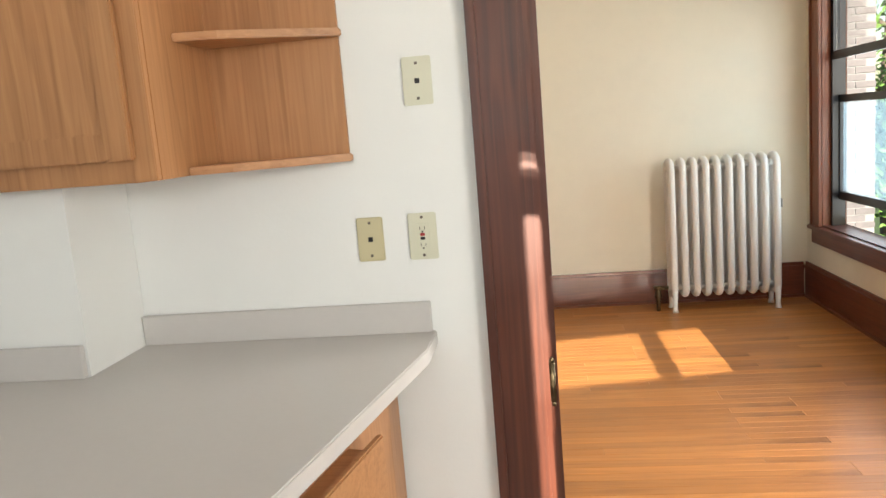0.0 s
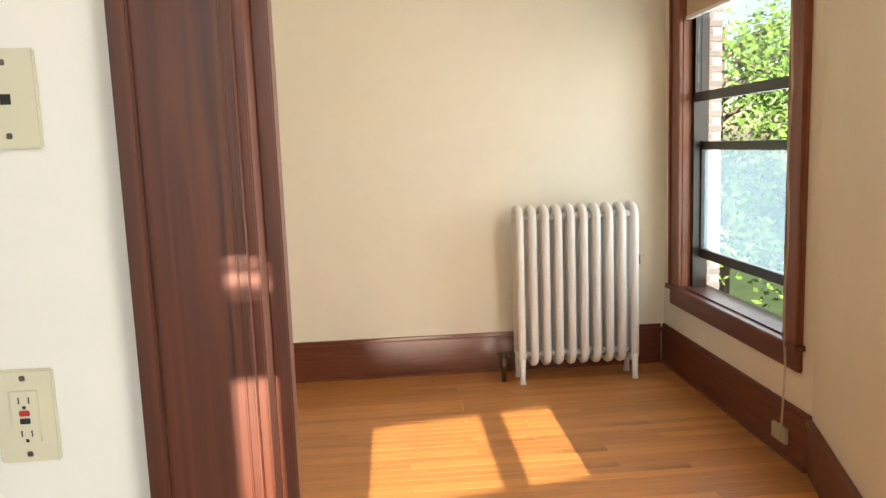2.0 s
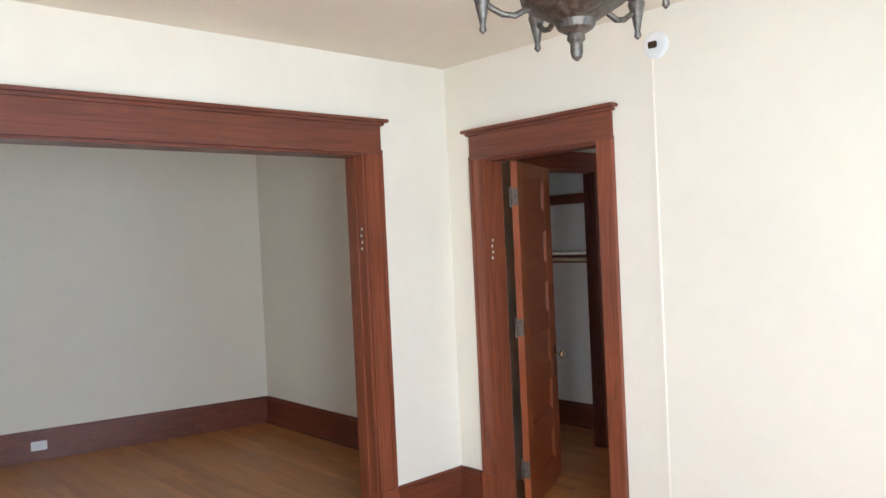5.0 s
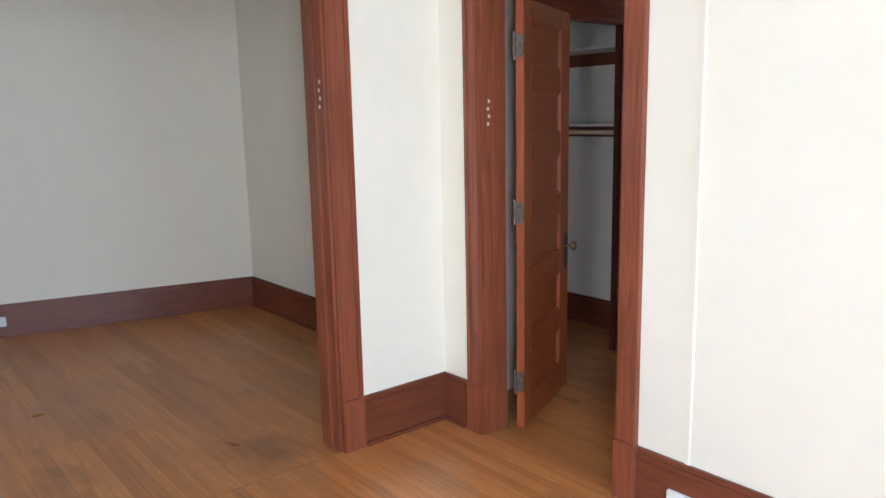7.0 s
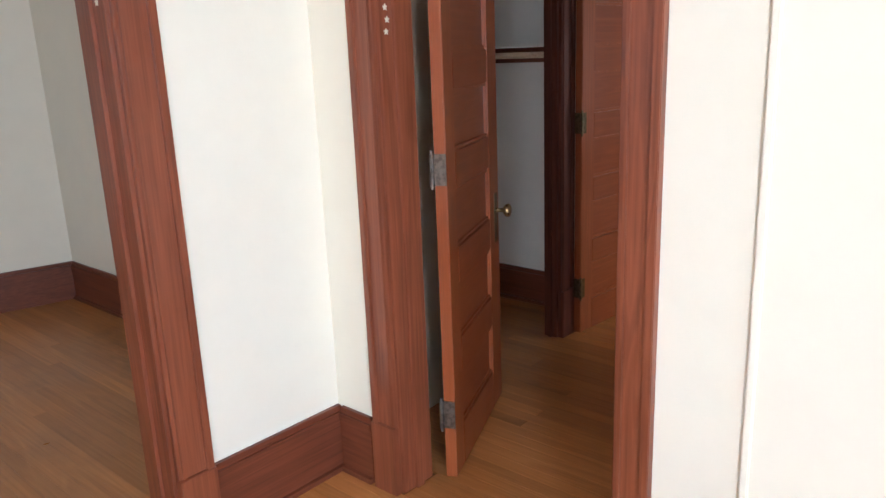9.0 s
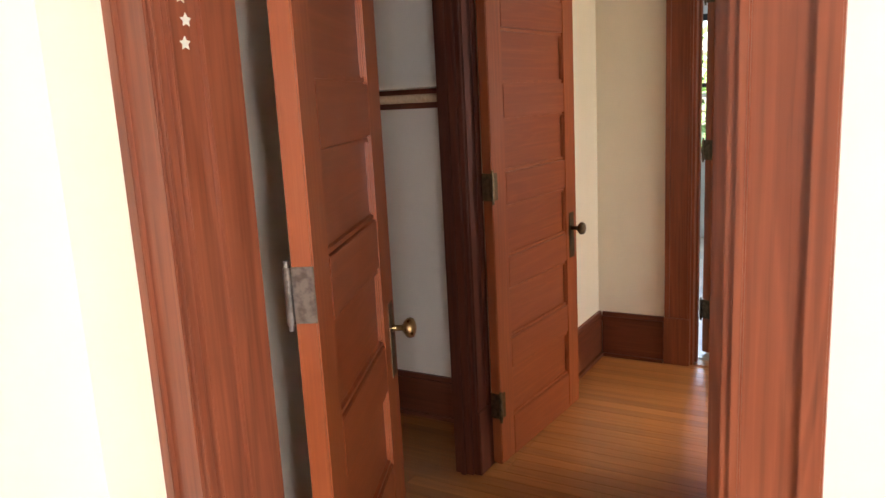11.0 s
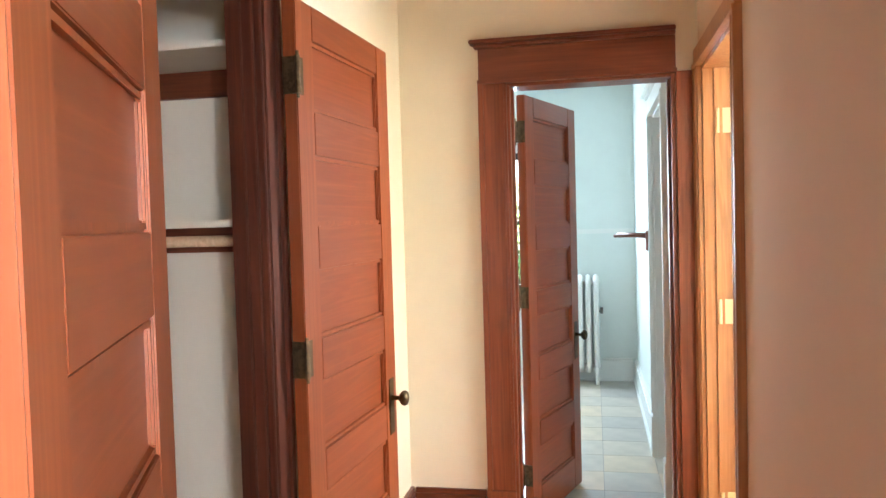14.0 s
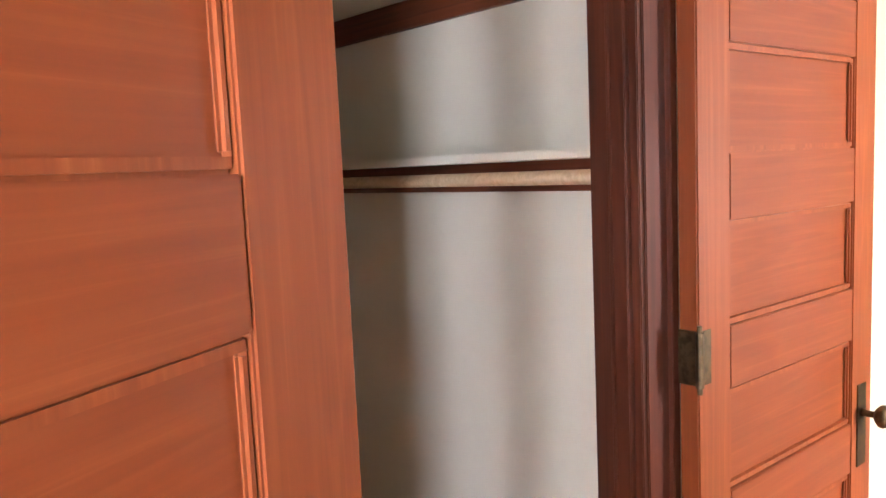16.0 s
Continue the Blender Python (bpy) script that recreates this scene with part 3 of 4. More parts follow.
jamb_hinges(None, (0.27, 1.06, 1.83), paint("cream_hinge_paint", (0.72, 0.62, 0.38), 0.4, 0.05))


def kitchen_hinge(z):
    root = thing("door_hinge", "dark bronze hinge on the kitchen door jamb", "hinge")
    part("leaf", boxes((0.7925, 0.7955, 2.808, 2.838, z - 0.05, z + 0.05)), BRONZE, root, bevel=0.001)
    bm = bmesh.new()
    tube(bm, [(0.801, 2.801, z - 0.052), (0.801, 2.801, z + 0.052)], 0.008, 10)
    part("barrel", bm, BRONZE, root, smooth=True)
    for e in (-0.058, 0.058):
        bm = bmesh.new()
        tube(bm, [(0.801, 2.801, z + e - 0.006), (0.801, 2.801, z + e + 0.006)], [0.006, 0.004], 10)
        part("finial", bm, BRONZE, root, smooth=True)


kitchen_hinge(0.70)


# ---- bay window ----
def bay_window():
    f = facing("y", 2.65, -1)
    root = tagged(new("window_1"), "tall dark-framed double-hung window with a storm sash", "window", "", "structure")
    for a, b in ((4.81, 4.945), (6.125, 6.26)):
        bm = bmesh.new()
        box(bm, a, b, 0, 0.022, 0.50, 2.25, f)
        lo, hi = (a, a + 0.02) if a < 5 else (b - 0.02, b)
        box(bm, lo, hi, 0.022, 0.034, 0.50, 2.25, f)
        part("side_casing", bm, TRIM, root, bevel=0.003)
    bm = bmesh.new()
    box(bm, 4.81, 6.26, 0, 0.022, 0.405, 0.50, f)
    box(bm, 4.79, 6.28, 0, 0.045, 0.50, 0.527, f)
    part("window_sill", bm, TRIM_Y, root, bevel=0.004)
    bm = bmesh.new()
    box(bm, 4.81, 6.26, 0, 0.024, 2.25, 2.40, f)
    box(bm, 4.78, 6.29, 0, 0.055, 2.40, 2.43, f)
    part("head_casing", bm, TRIM_Y, root, bevel=0.004)
    for a, b in ((4.93, 4.95), (6.12, 6.14)):
        bm = bmesh.new()
        box(bm, a, b, -0.15, 0.0, 0.53, 2.25, f)
        part("jamb", bm, TRIM, root)
    bm = bmesh.new()
    box(bm, 4.95, 6.12, -0.15, 0.0, 0.50, 0.535, f)
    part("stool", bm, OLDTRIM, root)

    def sash(v, z0, z1, mat_, pane_mat, label=""):
        s = part("sash", bmesh.new(), mat_, root, label)
        bm = bmesh.new()
        a, b, r = 4.955, 6.115, 0.045
        box(bm, a, a + r, v - 0.035, v, z0, z1, f)
        box(bm, b - r, b, v - 0.035, v, z0, z1, f)
        box(bm, a + r, b - r, v - 0.035, v, z0, z0 + 0.05, f)
        box(bm, a + r, b - r, v - 0.035, v, z1 - 0.045, z1, f)
        part("frame", bm, mat_, s, bevel=0.003)
        bm = bmesh.new()
        box(bm, a + r, b - r, v - 0.02, v - 0.016, z0 + 0.05, z1 - 0.045, f)
        p = part("pane", bm, pane_mat, s)
        p.visible_shadow = False

    sash(-0.05, 1.60, 2.24, BLACK, GLASS)
    sash(-0.09, 0.71, 1.375, BLACK, SCREEN, "black storm sash with pale insect screen")
    bm = bmesh.new()
    for a, b in ((4.955, 4.985), (6.085, 6.115)):
        box(bm, a, b, -0.13, -0.05, 0.535, 2.24, f)
    part("storm_frame", bm, BLACK, root)
    blind = thing("roller_blind", "woven tan blind drawn up at the window head", "blind")
    bm = bmesh.new()
    for i in range(9):
        box(bm, 4.96, 6.11, -0.035 + 0.003 * (i % 2), -0.012, 2.075 + i * 0.019, 2.092 + i * 0.019, f)
    part("slats", bm, SHADEP, blind)
    bm = bmesh.new()
    box(bm, 4.96, 6.11, -0.04, -0.006, 2.055, 2.074, f)
    part("bottom_rail", bm, TRIMWHITE, blind, "pale bottom rail", bevel=0.003)
    cord = thing("blind_cord", "thin pale cord hanging down beside the window", "cord")
    for dx in (0.0, 0.012):
        bm = bmesh.new()
        tube(bm, [(2.610 - dx, 4.885 - dx + 0.012 * math.sin(i * 1.7), 2.1 - i * 0.168) for i in range(13)], 0.0022, 6)
        part("strand", bm, CORDP, cord)


bay_window()


# ---- radiators ----
def radiator(name, label, x, y, n, pitch, top, depth):
    root = thing(name, label, "radiator", "", "", (x, y, 0))
    r, lo = 0.0235, 0.115
    pts = []
    for i in range(13):
        a = math.pi * i / 12
        pts.append((0, (depth / 2 - r) * math.cos(a), top - 0.085 + 0.06 * math.sin(a)))
    for i in range(9):
        a = math.pi + math.pi * i / 8
        pts.append((0, (depth / 2 - r) * math.cos(a), lo + 0.05 + 0.05 * math.sin(a)))
    bm = bmesh.new()
    tube(bm, pts, r, 10, True)
    tube(bm, [(0, 0, lo + 0.03), (0, 0, top - 0.04)], 0.018, 8)
    first = part("section", bm, RADP, root, smooth=True)
    for i in range(1, n):
        o = first.copy()
        scene.collection.objects.link(o)
        o.location = (i * pitch, 0, 0)
    for z in (lo + 0.045, top - 0.075):
        bm = bmesh.new()
        tube(bm, [(-0.03, 0, z), ((n - 1) * pitch + 0.03, 0, z)], 0.021, 10)
        part("hub", bm, RADP, root, smooth=True)
    for i in (0, n - 1):
        for s in (-1, 1):
            bm = bmesh.new()
            tube(bm, [(i * pitch, s * (depth / 2 - r), lo + 0.06), (i * pitch, s * (depth / 2 - r), 0.03), (i * pitch, s * (depth / 2 - r + 0.006), 0.0)], [0.022, 0.015, 0.021], 10)
            part("leg", bm, RADP, root, smooth=True)
    bm = bmesh.new()
    tube(bm, [(-0.03, 0, lo + 0.045), (-0.09, 0, lo + 0.045), (-0.10, 0, lo + 0.03), (-0.10, 0, 0.0)], 0.014, 8)
    lathe(bm, [(0.024, 0), (0.026, 0.01), (0.018, 0.05), (0.012, 0.06), (0.03, 0.065), (0.03, 0.08)], Matrix.Translation((-0.10, 0, lo - 0.02)), 14)
    part("valve", bm, BRONZE, root, "tarnished brass steam valve", smooth=True)
    bm = bmesh.new()
    tube(bm, [((n - 1) * pitch + 0.02, 0, top * 0.66), ((n - 1) * pitch + 0.055, 0, top * 0.66)], 0.008, 8)
    tube(bm, [((n - 1) * pitch + 0.045, 0, top * 0.66 - 0.02), ((n - 1) * pitch + 0.045, 0, top * 0.66 + 0.035)], 0.013, 8)
    part("air_vent", bm, STEEL, root, "small round air vent", smooth=True)
    return root


radiator("radiator", "white enamelled cast-iron column radiator by the window", 1.685, 6.165, 10, 0.0745, 1.05, 0.20)
radiator("bath_radiator", "white cast-iron radiator against the bathroom wall", -1.10, 12.77, 4, 0.068, 0.96, 0.18)


# ---- kitchen ----
def kitchen():
    ctop = 0.852
    outline = [(-1.58, 2.527), (-0.272, 2.527), (-0.272, 2.797), (0.515, 2.797), (0.515, 2.63), (0.30, 1.45), (-1.58, 1.45)]
    top = thing("countertop", "pale grey laminate countertop with a slanted front edge", "countertop")
    bm = bmesh.new()
    prism(bm, outline, ctop - 0.038, ctop)
    part("slab", bm, LAMINATE, top, bevel=0.003)
    bm = bmesh.new()
    box(bm, -0.268, 0.505, 2.778, 2.797, ctop, ctop + 0.078)
    part("backsplash", bm, LAMINATE, top, bevel=0.002)
    bm = bmesh.new()
    box(bm, -1.58, -0.275, 2.51, 2.527, ctop, ctop + 0.078)
    part("backsplash", bm, LAMINATE, top, bevel=0.002)
    base = thing("base_cabinet", "oak base cabinet with a part-open drawer", "cabinet")
    inner = [(-1.5, 2.52), (-0.29, 2.52), (-0.29, 2.78), (0.40, 2.78), (0.40, 2.66), (0.19, 1.50), (-1.5, 1.50)]
    bm = bmesh.new()
    prism(bm, inner, 0.0, ctop - 0.04)
    part("body", bm, OAK, base)
    d = Vector((0.21, 1.16, 0)).normalized()
    n = Vector((d.y, -d.x, 0))
    o = Vector((0.19, 1.50, 0))
    f = lambda u, v, w: tuple(o + d * u + n * v + Vector((0, 0, w)))
    bm = bmesh.new()
    box(bm, 0.35, 0.98, 0.05, 0.068, 0.58, 0.72, f)
    dr = part("drawer", bm, OAK_X, base, "pulled-out oak drawer", bevel=0.004)
    bm = bmesh.new()
    box(bm, 0.39, 0.94, 0.0, 0.05, 0.59, 0.70, f)
    part("drawer_box", bm, OAK_X, dr)
    bm = bmesh.new()
    box(bm, 0.35, 1.08, 0.001, 0.02, 0.10, 0.57, f)
    part("door", bm, OAK, base, bevel=0.004)

    up = thing("wall_cabinet", "oak wall cabinet with open corner shelves at its end", "cabinet")
    bm = bmesh.new()
    box(bm, -1.5, 0.0, 2.475, 2.797, 1.297, 2.2)
    part("body", bm, OAK, up, bevel=0.002)
    bm = bmesh.new()
    for a, b in ((-0.50, 0.0),):
        box(bm, a, a + 0.05, 2.455, 2.474, 1.297, 2.2)
        box(bm, b - 0.05, b, 2.455, 2.474, 1.297, 2.2)
        box(bm, a + 0.05, b - 0.05, 2.455, 2.474, 1.297, 1.345)
    part("face_frame", bm, OAK, up, bevel=0.002)
    bm = bmesh.new()
    box(bm, -0.46, -0.405, 2.435, 2.454, 1.345, 2.17)
    box(bm, -0.095, -0.04, 2.435, 2.454, 1.345, 2.17)
    box(bm, -0.405, -0.095, 2.435, 2.454, 1.345, 1.405)
    dr = part("door", bm, OAK, up, "raised-panel oak door", bevel=0.004)
    bm = bmesh.new()
    box(bm, -0.405, -0.095, 2.441, 2.450, 1.405, 2.17)
    part("door_panel", bm, OAK, dr)
    bm = bmesh.new()
    box(bm, 0.0, 0.335, 2.787, 2.797, 1.297, 2.2)
    part("back_panel", bm, OAK, up)
    for z in (1.297, 1.597, 1.9):
        bm = bmesh.new()
        prism(bm, [(0.001, 2.786), (0.345, 2.786), (0.345, 2.765), (0.10, 2.62), (0.001, 2.60)], z, z + 0.019)
        part("corner_shelf", bm, OAK_X, up, bevel=0.003)


kitchen()


def wall_plate(name, label, f, w, h, material, detail):
    root = thing(name, label, "wall plate")
    bm = bmesh.new()
    box(bm, -w / 2, w / 2, 0, 0.006, -h / 2, h / 2, f)
    part("plate", bm, material, root, bevel=0.0025)
    for dz in ((-0.042, 0.042) if detail != "gfci" else (-0.048, 0.048)):
        bm = bmesh.new()
        box(bm, -0.0035, 0.0035, 0.005, 0.0072, dz - 0.0035, dz + 0.0035, f)
        part("screw", bm, STEEL, root, bevel=0.001)
    if detail == "jack":
        bm = bmesh.new()
        box(bm, -0.006, 0.006, 0.005, 0.0066, -0.006, 0.006, f)
        part("jack", bm, HOLE, root)
    if detail == "gfci":
        bm = bmesh.new()
        box(bm, -0.0165, 0.0165, 0.005, 0.0085, -0.033, 0.033, f)
        rec = part("receptacle", bm, material, root, bevel=0.001)
        for z, m in ((0.005, REDPL), (-0.005, HOLE)):
            bm = bmesh.new()
            box(bm, -0.006, 0.006, 0.008, 0.0105, z - 0.0035, z + 0.0035, f)
            part("button", bm, m, rec, bevel=0.0008)
        for z in (-0.021, 0.021):
            for x in (-0.0065, 0.0055):
                bm = bmesh.new()
                box(bm, x, x + 0.0015, 0.008, 0.0088, z - 0.004, z + 0.004, f)
                part("slot", bm, HOLE, rec)
            bm = bmesh.new()
            box(bm, -0.002, 0.002, 0.008, 0.0088, z - 0.011, z - 0.007, f)
            part("slot", bm, HOLE, rec)


def on_kitchen_wall(x, z):
    return lambda u, v, w: (x + u, 2.80 - v, z + w)


wall_plate("jack_plate", "ivory jack plate on the white kitchen wall", on_kitchen_wall(0.518, 1.477), 0.072, 0.116, IVORY, "jack")
wall_plate("phone_plate", "beige phone jack plate above the counter", on_kitchen_wall(0.366, 1.096), 0.068, 0.112, BEIGE, "jack")
wall_plate("outlet", "ivory safety outlet with a red button above the counter", on_kitchen_wall(0.500, 1.096), 0.072, 0.118, IVORY, "gfci")


def base_outlet(name, label, f, material):
    root = thing(name, label, "outlet")
    bm = bmesh.new()
    box(bm, -0.058, 0.058, 0, 0.02, -0.036, 0.036, f)
    part("box", bm, material, root, bevel=0.004)
    for x in (-0.025, 0.025):
        bm = bmesh.new()
        box(bm, x - 0.014, x + 0.014, 0.019, 0.022, -0.013, 0.013, f)
        part("receptacle", bm, material, root, bevel=0.002)


base_outlet("raceway_outlet", "white surface outlet on the baseboard", lambda u, v, w: (-0.288 + u, 6.382 - v, 0.095 + w), WHITEPL)
base_outlet("bay_outlet", "cream outlet on the baseboard under the window", lambda u, v, w: (2.632 - v, 4.93 + u, 0.10 + w), BEIGE)
base_outlet("parlour_outlet", "white outlet on the baseboard of the dim room", lambda u, v, w: (-5.045 + v * 0.974 + u * 0.224, 4.90 + u * 0.974 - v * 0.224, 0.12 + w), WHITEPL)

race = thing("cable_raceway", "thin cream painted cable raceway up the wall", "raceway")
part("channel", boxes((-0.288, -0.268, 6.388, 6.3985, 0.246, 2.44)), CREAM, race, bevel=0.003)
det = thing("smoke_detector_base", "round white detector base with a bare connector", "detector")
bm = bmesh.new()
lathe(bm, [(0.062, 0), (0.064, 0.01), (0.056, 0.02), (0.03, 0.022)], Matrix.Translation((-0.25, 6.399, 2.49)) @ Matrix.Rotation(radians(90), 4, "X"), 28)
part("base", bm, WHITEPL, det, smooth=False)
part("connector", boxes((-0.275, -0.235, 6.362, 6.379, 2.475, 2.505)), BRONZE, det, bevel=0.003)
hook = thing("wall_hook", "small wire hook on the tan wall", "hook")
bm = bmesh.new()
tube(bm, [(-0.461, 7.62, 1.90), (-0.475, 7.62, 1.90), (-0.475, 7.62, 1.86), (-0.485, 7.62, 1.85), (-0.492, 7.62, 1.87)], 0.002, 6)
part("wire", bm, STEEL, hook)


def star(place, u, v, n, size=0.011):
    root = thing("star_sticker", "tiny pale star sticker on the stained casing", "sticker", "star stickers")
    bm = bmesh.new()
    p, u, v, n = Vector(place), Vector(u), Vector(v), Vector(n)
    ring = []
    for k in range(10):
        r = size if k % 2 == 0 else size * 0.5
        a = math.pi * k / 5
        ring.append(p + r * (math.sin(a) * u + math.cos(a) * v))
    lo = [bm.verts.new(q) for q in ring]
    hi = [bm.verts.new(q + 0.0012 * n) for q in ring]
    bm.faces.new(hi)
    bm.faces.new(lo[::-1])
    for k in range(10):
        bm.faces.new((lo[k], lo[(k + 1) % 10], hi[(k + 1) % 10], hi[k]))
    part("star", bm, STARP, root)


for i in range(4):
    star((-1.735 + 0.006 * (i % 2), 5.7495, 1.60 + 0.036 * i), (1, 0, 0), (0, 0, 1), (0, -1, 0))
    star((-1.3845, 6.425 + 0.006 * (i % 2), 1.51 + 0.034 * i), (0, 1, 0), (0, 0, 1), (1, 0, 0))


# ---- ceiling lamp ----
def ceiling_lamp():
    x, y = 0.33, 5.0
    root = thing("ceiling_lamp", "old pewter ceiling lamp with curled arms and drops", "lamp", "", "", (x, y, 0))
    bm = bmesh.new()
    lathe(bm, [(0.004, 2.125), (0.014, 2.135), (0.018, 2.15), (0.018, 2.175), (0.026, 2.185), (0.024, 2.20), (0.05, 2.215), (0.06, 2.235), (0.11, 2.265), (0.15, 2.29), (0.155, 2.31), (0.13, 2.33), (0.06, 2.345)], Matrix.Identity(4), 24)
    part("bowl", bm, PEWTER, root)
    bm = bmesh.new()
    lathe(bm, [(0.012, 2.34), (0.012, 2.58), (0.06, 2.60), (0.075, 2.64), (0.075, 2.66)], Matrix.Identity(4), 20)
    part("stem", bm, PEWTER, root)
    for k in range(5):
        a = radians(72 * k + 10)
        c, s = math.cos(a), math.sin(a)
        arm = [(0.12, 2.285), (0.17, 2.262), (0.205, 2.268), (0.235, 2.287), (0.262, 2.31)]
        bm = bmesh.new()
        tube(bm, [(r * c, r * s, z) for r, z in arm], 0.009, 8)
        am = part("arm", bm, PEWTER, root, smooth=True)
        bm = bmesh.new()
        lathe(bm, [(0.002, 2.215), (0.011, 2.225), (0.008, 2.24), (0.014, 2.27), (0.02, 2.30), (0.026, 2.32), (0.018, 2.36), (0.018, 2.39)], Matrix.Translation((0.262 * c, 0.262 * s, 0)), 14)
        part("drop", bm, PEWTER, am, smooth=True)


ceiling_lamp()


# ---- closet ----
def closet_shelf(z, front, thick, cleat):
    root = thing("closet_shelf", "pale painted closet shelf on dark wooden cleats", "shelf", "closet shelves")
    part("board", boxes((-3.448, -1.824, front, 8.328, z, z + thick)), CLOSETP, root, bevel=0.002)
    part("cleat", boxes((-3.448, -1.824, 8.309, 8.328, z - cleat, z - 0.001)), TRIM_X, root, "dark stained cleat", bevel=0.002)
    for x0, x1 in ((-3.448, -3.43), (-1.842, -1.824)):
        part("cleat", boxes((x0, x1, front + 0.02, 8.308, z - cleat, z - 0.001)), TRIM_Y, root, "dark stained cleat", bevel=0.002)


closet_shelf(1.458, 8.00, 0.02, 0.08)
closet_shelf(1.955, 8.03, 0.02, 0.085)
rod = thing("closet_rod", "pale wooden clothes pole under the closet shelf", "clothes pole")
bm = bmesh.new()
tube(bm, [(-3.429, 8.08, 1.418), (-1.843, 8.08, 1.418)], 0.016, 12)
part("pole", bm, POLEW, rod, smooth=True)
for x in (-3.429, -1.851):
    bm = bmesh.new()
    tube(bm, [(x, 8.08, 1.418), (x + 0.008, 8.08, 1.418)], 0.028, 14)
    part("socket", bm, STEEL, rod, "round metal pole socket")

# ---- bathroom things ----
rack = thing("towel_rack", "wooden swing-arm towel rack on the bathroom wall", "towel rack")
part("back_plate", boxes((-0.575, -0.551, 11.10, 11.16, 1.23, 1.36)), TRIM, rack, bevel=0.004)
for k, (dx, dy) in enumerate(((-0.17, 0.34), (-0.20, 0.10), (-0.08, 0.52))):
    bm = bmesh.new()
    tube(bm, [(-0.57, 11.13, 1.335 - 0.008 * k), (-0.57 + dx, 11.13 + dy, 1.335 - 0.008 * k)], 0.011, 8)
    part("arm", bm, TRIM_X, rack, smooth=True)


def bath_window():
    root = tagged(new("window_2"), "bathroom window with a dark sash", "window", "", "structure")
    part("frame", boxes((-2.15, -2.09, 12.905, 12.95, 0.8, 2.05), (-1.39, -1.33, 12.905, 12.95, 0.8, 2.05), (-2.09, -1.39, 12.905, 12.95, 0.8, 0.86), (-2.09, -1.39, 12.905, 12.95, 1.99, 2.05), (-2.09, -1.39, 12.905, 12.95, 1.4, 1.44)), BLACK, root, "black painted sash", bevel=0.002)
    part("casing", boxes((-2.25, -2.15, 12.88, 12.899, 0.72, 2.15), (-1.33, -1.23, 12.88, 12.899, 0.72, 2.15), (-2.15, -1.33, 12.88, 12.899, 2.05, 2.15), (-2.15, -1.33, 12.86, 12.899, 0.72, 0.8)), TRIMWHITE, root, "white painted casing", bevel=0.003)
    p = part("pane", boxes((-2.09, -1.39, 12.93, 12.934, 0.86, 1.99)), GLASS, root)
    p.visible_shadow = False


bath_window()


# ---- outside ----
tagged(obj("ground", boxes((-60, 120, -60, 120, -4.2, -4.0)), GRASS), "green lawn below the windows", "ground", "", "structure")


def brick_house():
    root = thing("neighbour_house", "grey-brown brick house beyond the bay window", "house")
    part("wall", boxes((3.3, 4.4, 9.5, 14.0, -4.0, 6.5)), MORTAR, root)
    part("roof", boxes((3.1, 4.6, 9.3, 14.2, 6.5, 6.7)), BARK, root)
    bm = bmesh.new()
    z, row = -0.5, 0
    while z < 4.0:
        for k in range(5):
            x = 3.3 + k * 0.225 - 0.11 * (row % 2)
            box(bm, x, min(x + 0.212, 4.4), 9.485, 9.5, z, z + 0.062)
        z += 0.075
        row += 1
    tagged(part("bricks", bm, BRICK, root), "", "", "", "stuff")


brick_house()


def tree(x, y, h, spread, seed):
    rng = random.Random(seed)
    root = thing("tree", "leafy light green tree outside the window", "tree", "street trees", "", (x, y, -4.0))
    bm = bmesh.new()
    tube(bm, [(0, 0, 0), (0.1, 0.05, h * 0.3), (0.0, 0.15, h * 0.6), (0.1, 0.1, h * 0.9)], [0.22, 0.17, 0.11, 0.03], 10)
    limbs = []
    for k in range(14):
        a, z = rng.uniform(0, 6.28), h * rng.uniform(0.3, 0.85)
        L = spread * rng.uniform(0.5, 1.0) * (1.1 - 0.5 * z / h)
        tip = Vector((L * math.cos(a), L * math.sin(a), z + L * 0.5))
        limbs.append((Vector((0.05, 0.1, z)), tip))
        tube(bm, [(0.05, 0.1, z), tuple(Vector((0.05, 0.1, z)).lerp(tip, 0.5) + Vector((0, 0, 0.12))), tuple(tip)], [0.06, 0.04, 0.012], 6)
    part("trunk", bm, BARK, root)
    verts, faces = [], []
    for k in range(5200):
        a, b = rng.choice(limbs)
        p = a.lerp(b, rng.uniform(0.25, 1.1)) + Vector((rng.gauss(0, 0.33), rng.gauss(0, 0.33), rng.gauss(0, 0.3)))
        u = Vector((rng.gauss(0, 1), rng.gauss(0, 1), rng.gauss(0, 1))).normalized()
        v = u.orthogonal().normalized()
        s = rng.uniform(0.05, 0.1)
        i = len(verts)
        verts += [p - u * s, p + v * s * 0.5, p + u * s, p - v * s * 0.5]
        faces.append((i, i + 1, i + 2, i + 3))
    me = bpy.data.meshes.new("crown")
    me.from_pydata([tuple(q) for q in verts], [], faces)
    me.materials.append(LEAF)
    ob = new("crown", me)
    ob.parent = root
    tagged(ob, "", "", "", "stuff")


tree(7.2, 13.0, 7.2, 2.6, 1)
tree(8.0, 17.5, 8.5, 3.2, 2)
tree(8.6, 10.5, 6.0, 2.8, 3)
tree(-2.2, 19.0, 7.5, 3.0, 4)


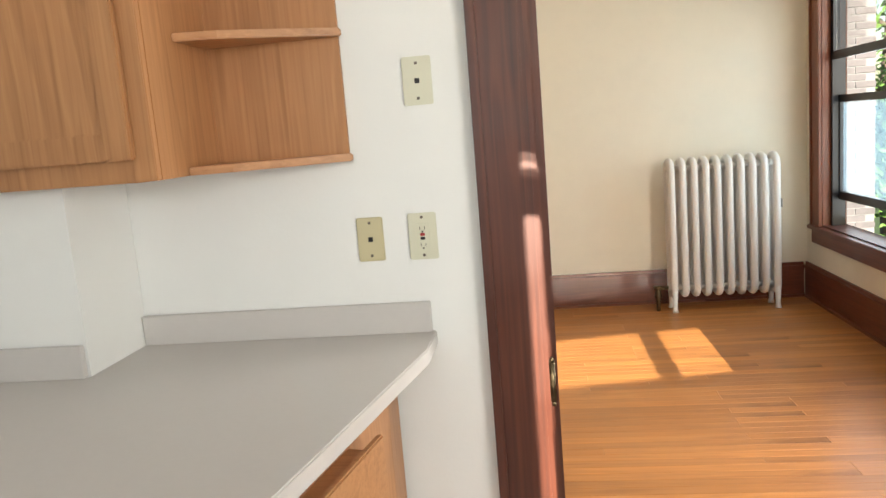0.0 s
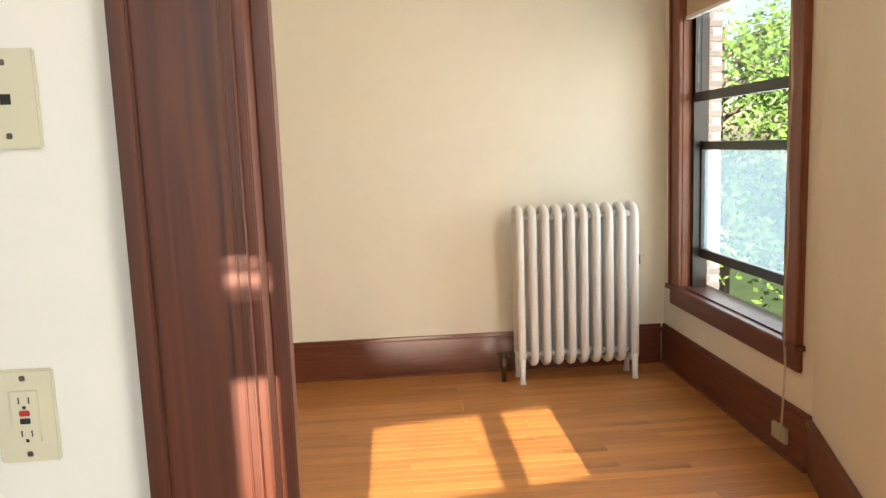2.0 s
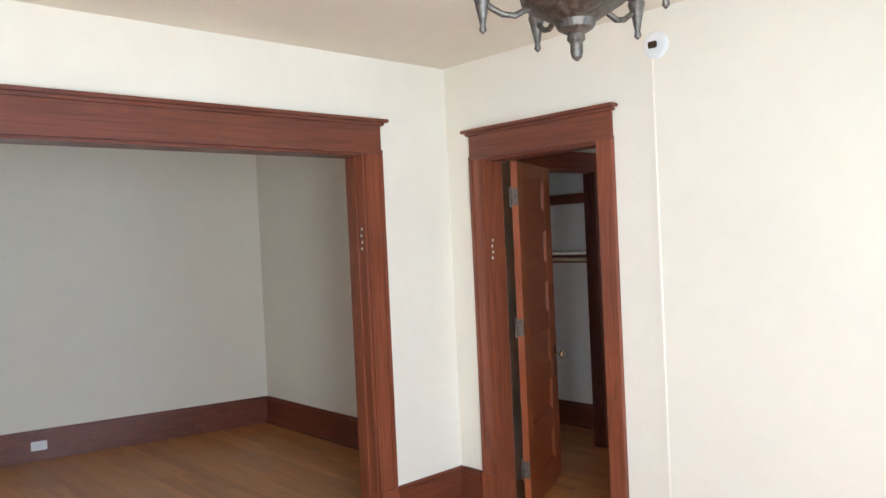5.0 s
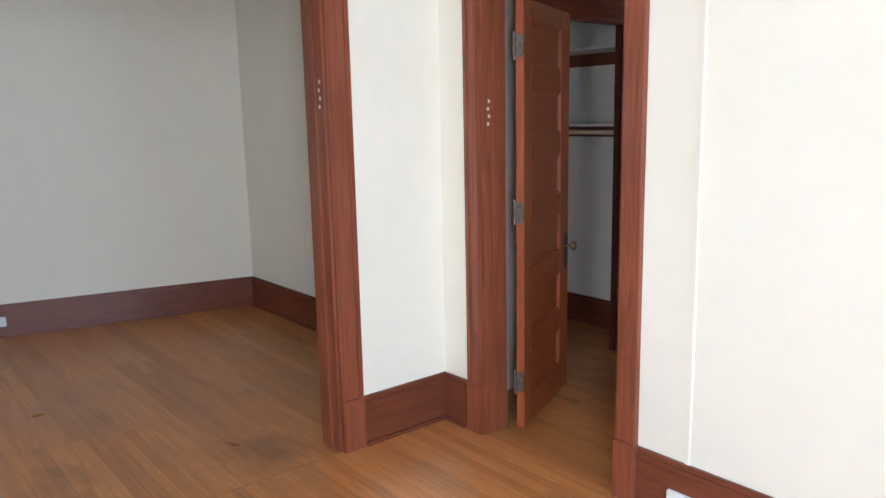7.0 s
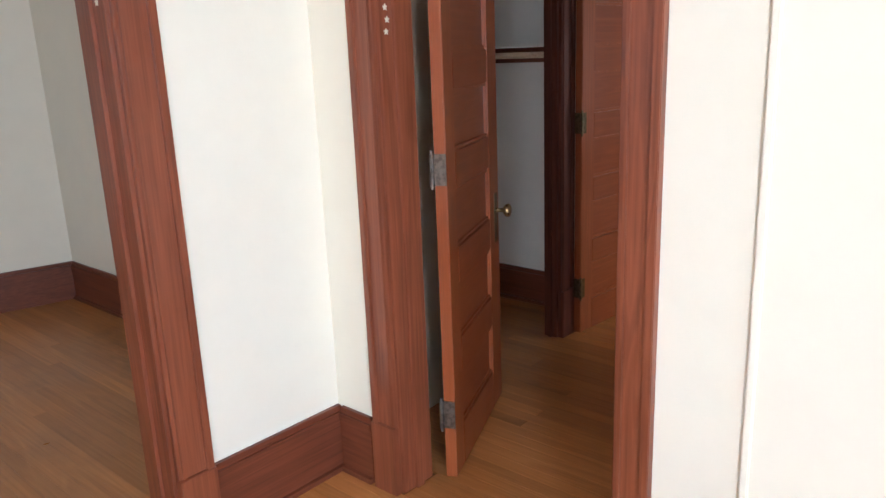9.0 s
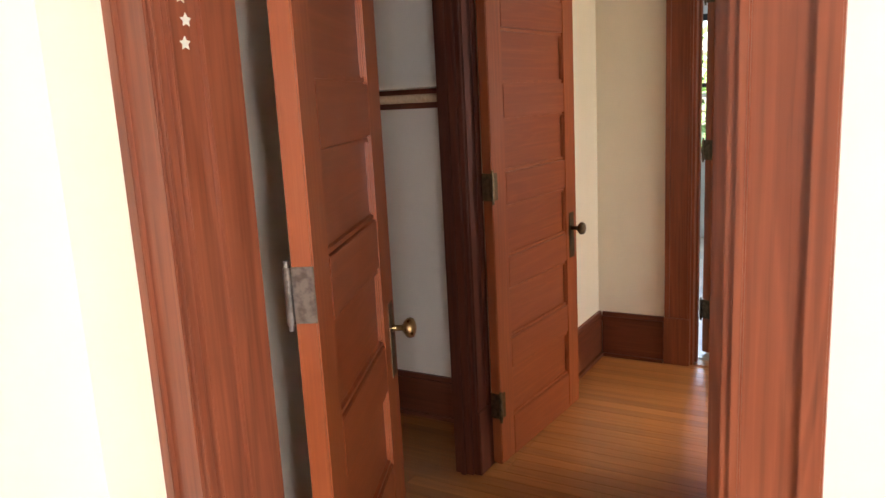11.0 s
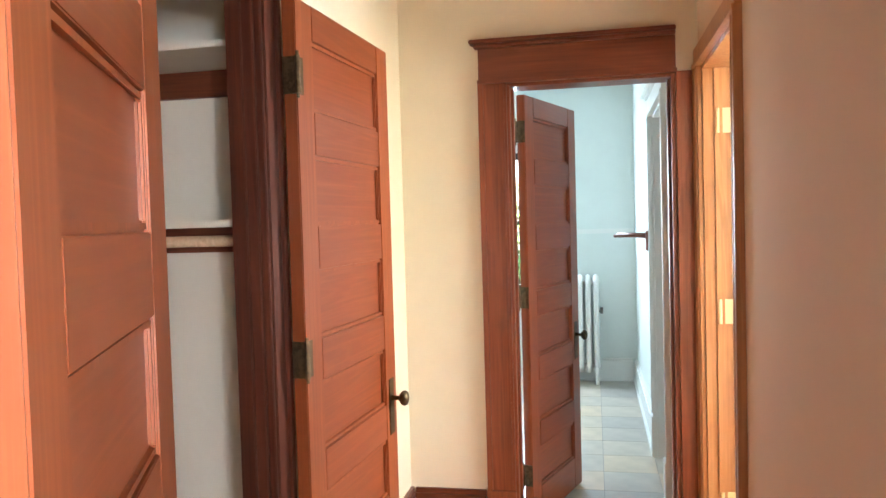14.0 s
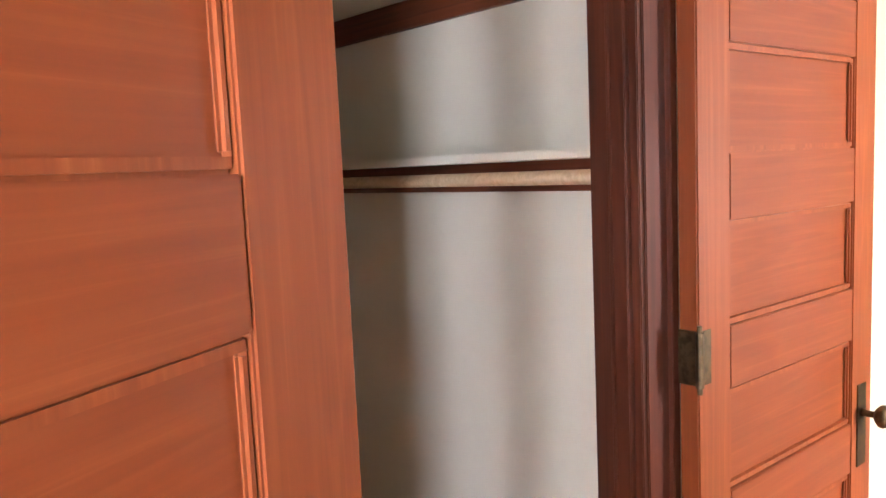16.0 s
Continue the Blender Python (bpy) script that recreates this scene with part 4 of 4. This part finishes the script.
# ---- floor pieces ----
def planks():
    rng = random.Random(4)
    floor = bpy.data.objects["floor"]
    pitch, made, meshes = 0.057, 0, {}
    far = bmesh.new()

    def row(x0, x1, y, near):
        nonlocal made
        x = x0
        while x < x1 - 0.02:
            L = min(rng.choice((0.9, 1.2, 1.5, 1.8, 2.1)), x1 - x)
            if x1 - x - L < 0.3:
                L = x1 - x
            if near and made < 300:
                key = round(L, 3)
                if key not in meshes:
                    b = bmesh.new()
                    w, c = pitch - 0.0008, 0.0007
                    lo = [b.verts.new(q) for q in ((0, 0, -0.008), (L - 0.001, 0, -0.008), (L - 0.001, w, -0.008), (0, w, -0.008))]
                    mi = [b.verts.new(q) for q in ((0, 0, -c), (L - 0.001, 0, -c), (L - 0.001, w, -c), (0, w, -c))]
                    hi = [b.verts.new(q) for q in ((c, c, 0), (L - 0.001 - c, c, 0), (L - 0.001 - c, w - c, 0), (c, w - c, 0))]
                    b.faces.new(hi)
                    for p, q in ((lo, mi), (mi, hi)):
                        for i in range(4):
                            b.faces.new((p[i], p[(i + 1) % 4], q[(i + 1) % 4], q[i]))
                    me = bpy.data.meshes.new("plank")
                    b.to_mesh(me)
                    b.free()
                    me.materials.append(FLOORW)
                    meshes[key] = me
                o = new("plank", meshes[key])
                o.location = (x, y, 0)
                o.parent = floor
                made += 1
            else:
                w, c = pitch - 0.0008, 0.0007
                q = [far.verts.new(p) for p in ((x, y, 0), (x + L - 0.001, y, 0), (x + L - 0.001, y + w, 0), (x, y + w, 0))]
                s = [far.verts.new(p) for p in ((x, y, -0.008), (x + L - 0.001, y, -0.008), (x + L - 0.001, y + w, -0.008), (x, y + w, -0.008))]
                far.faces.new(q)
                for i in range(4):
                    far.faces.new((s[i], s[(i + 1) % 4], q[(i + 1) % 4], q[i]))
            x += L

    y = 2.803
    while y < 6.39:
        row(-1.70 if y > 2.95 else 0.79, 2.8, y, True)
        y += pitch
    while y < 9.40:
        row(-3.45 if 7.02 < y < 8.29 else (-1.745 if y > 6.53 else -1.385), -0.3 if y > 6.53 else -0.60, y, True)
        y += pitch
    y = 2.085
    while y < 6.70:
        row(-4.66 - 0.23 * (6.74 - y), -1.703, y, False)
        y += pitch
    ob = obj("plank_field", far, FLOORW)
    ob.parent = floor
    tagged(ob, "", "", "", "stuff")


planks()


def bath_tiles():
    floor = bpy.data.objects["floor_bath"]
    b = bmesh.new()
    box(b, 0.001, 0.301, 0.001, 0.301, -0.004, 0.002)
    me = bpy.data.meshes.new("tile")
    b.to_mesh(me)
    b.free()
    me.materials.append(TILE)
    for i in range(8):
        for j in range(11):
            o = new("tile", me)
            o.location = (-2.69 + i * 0.303, 9.53 + j * 0.303, 0)
            o.parent = floor


bath_tiles()
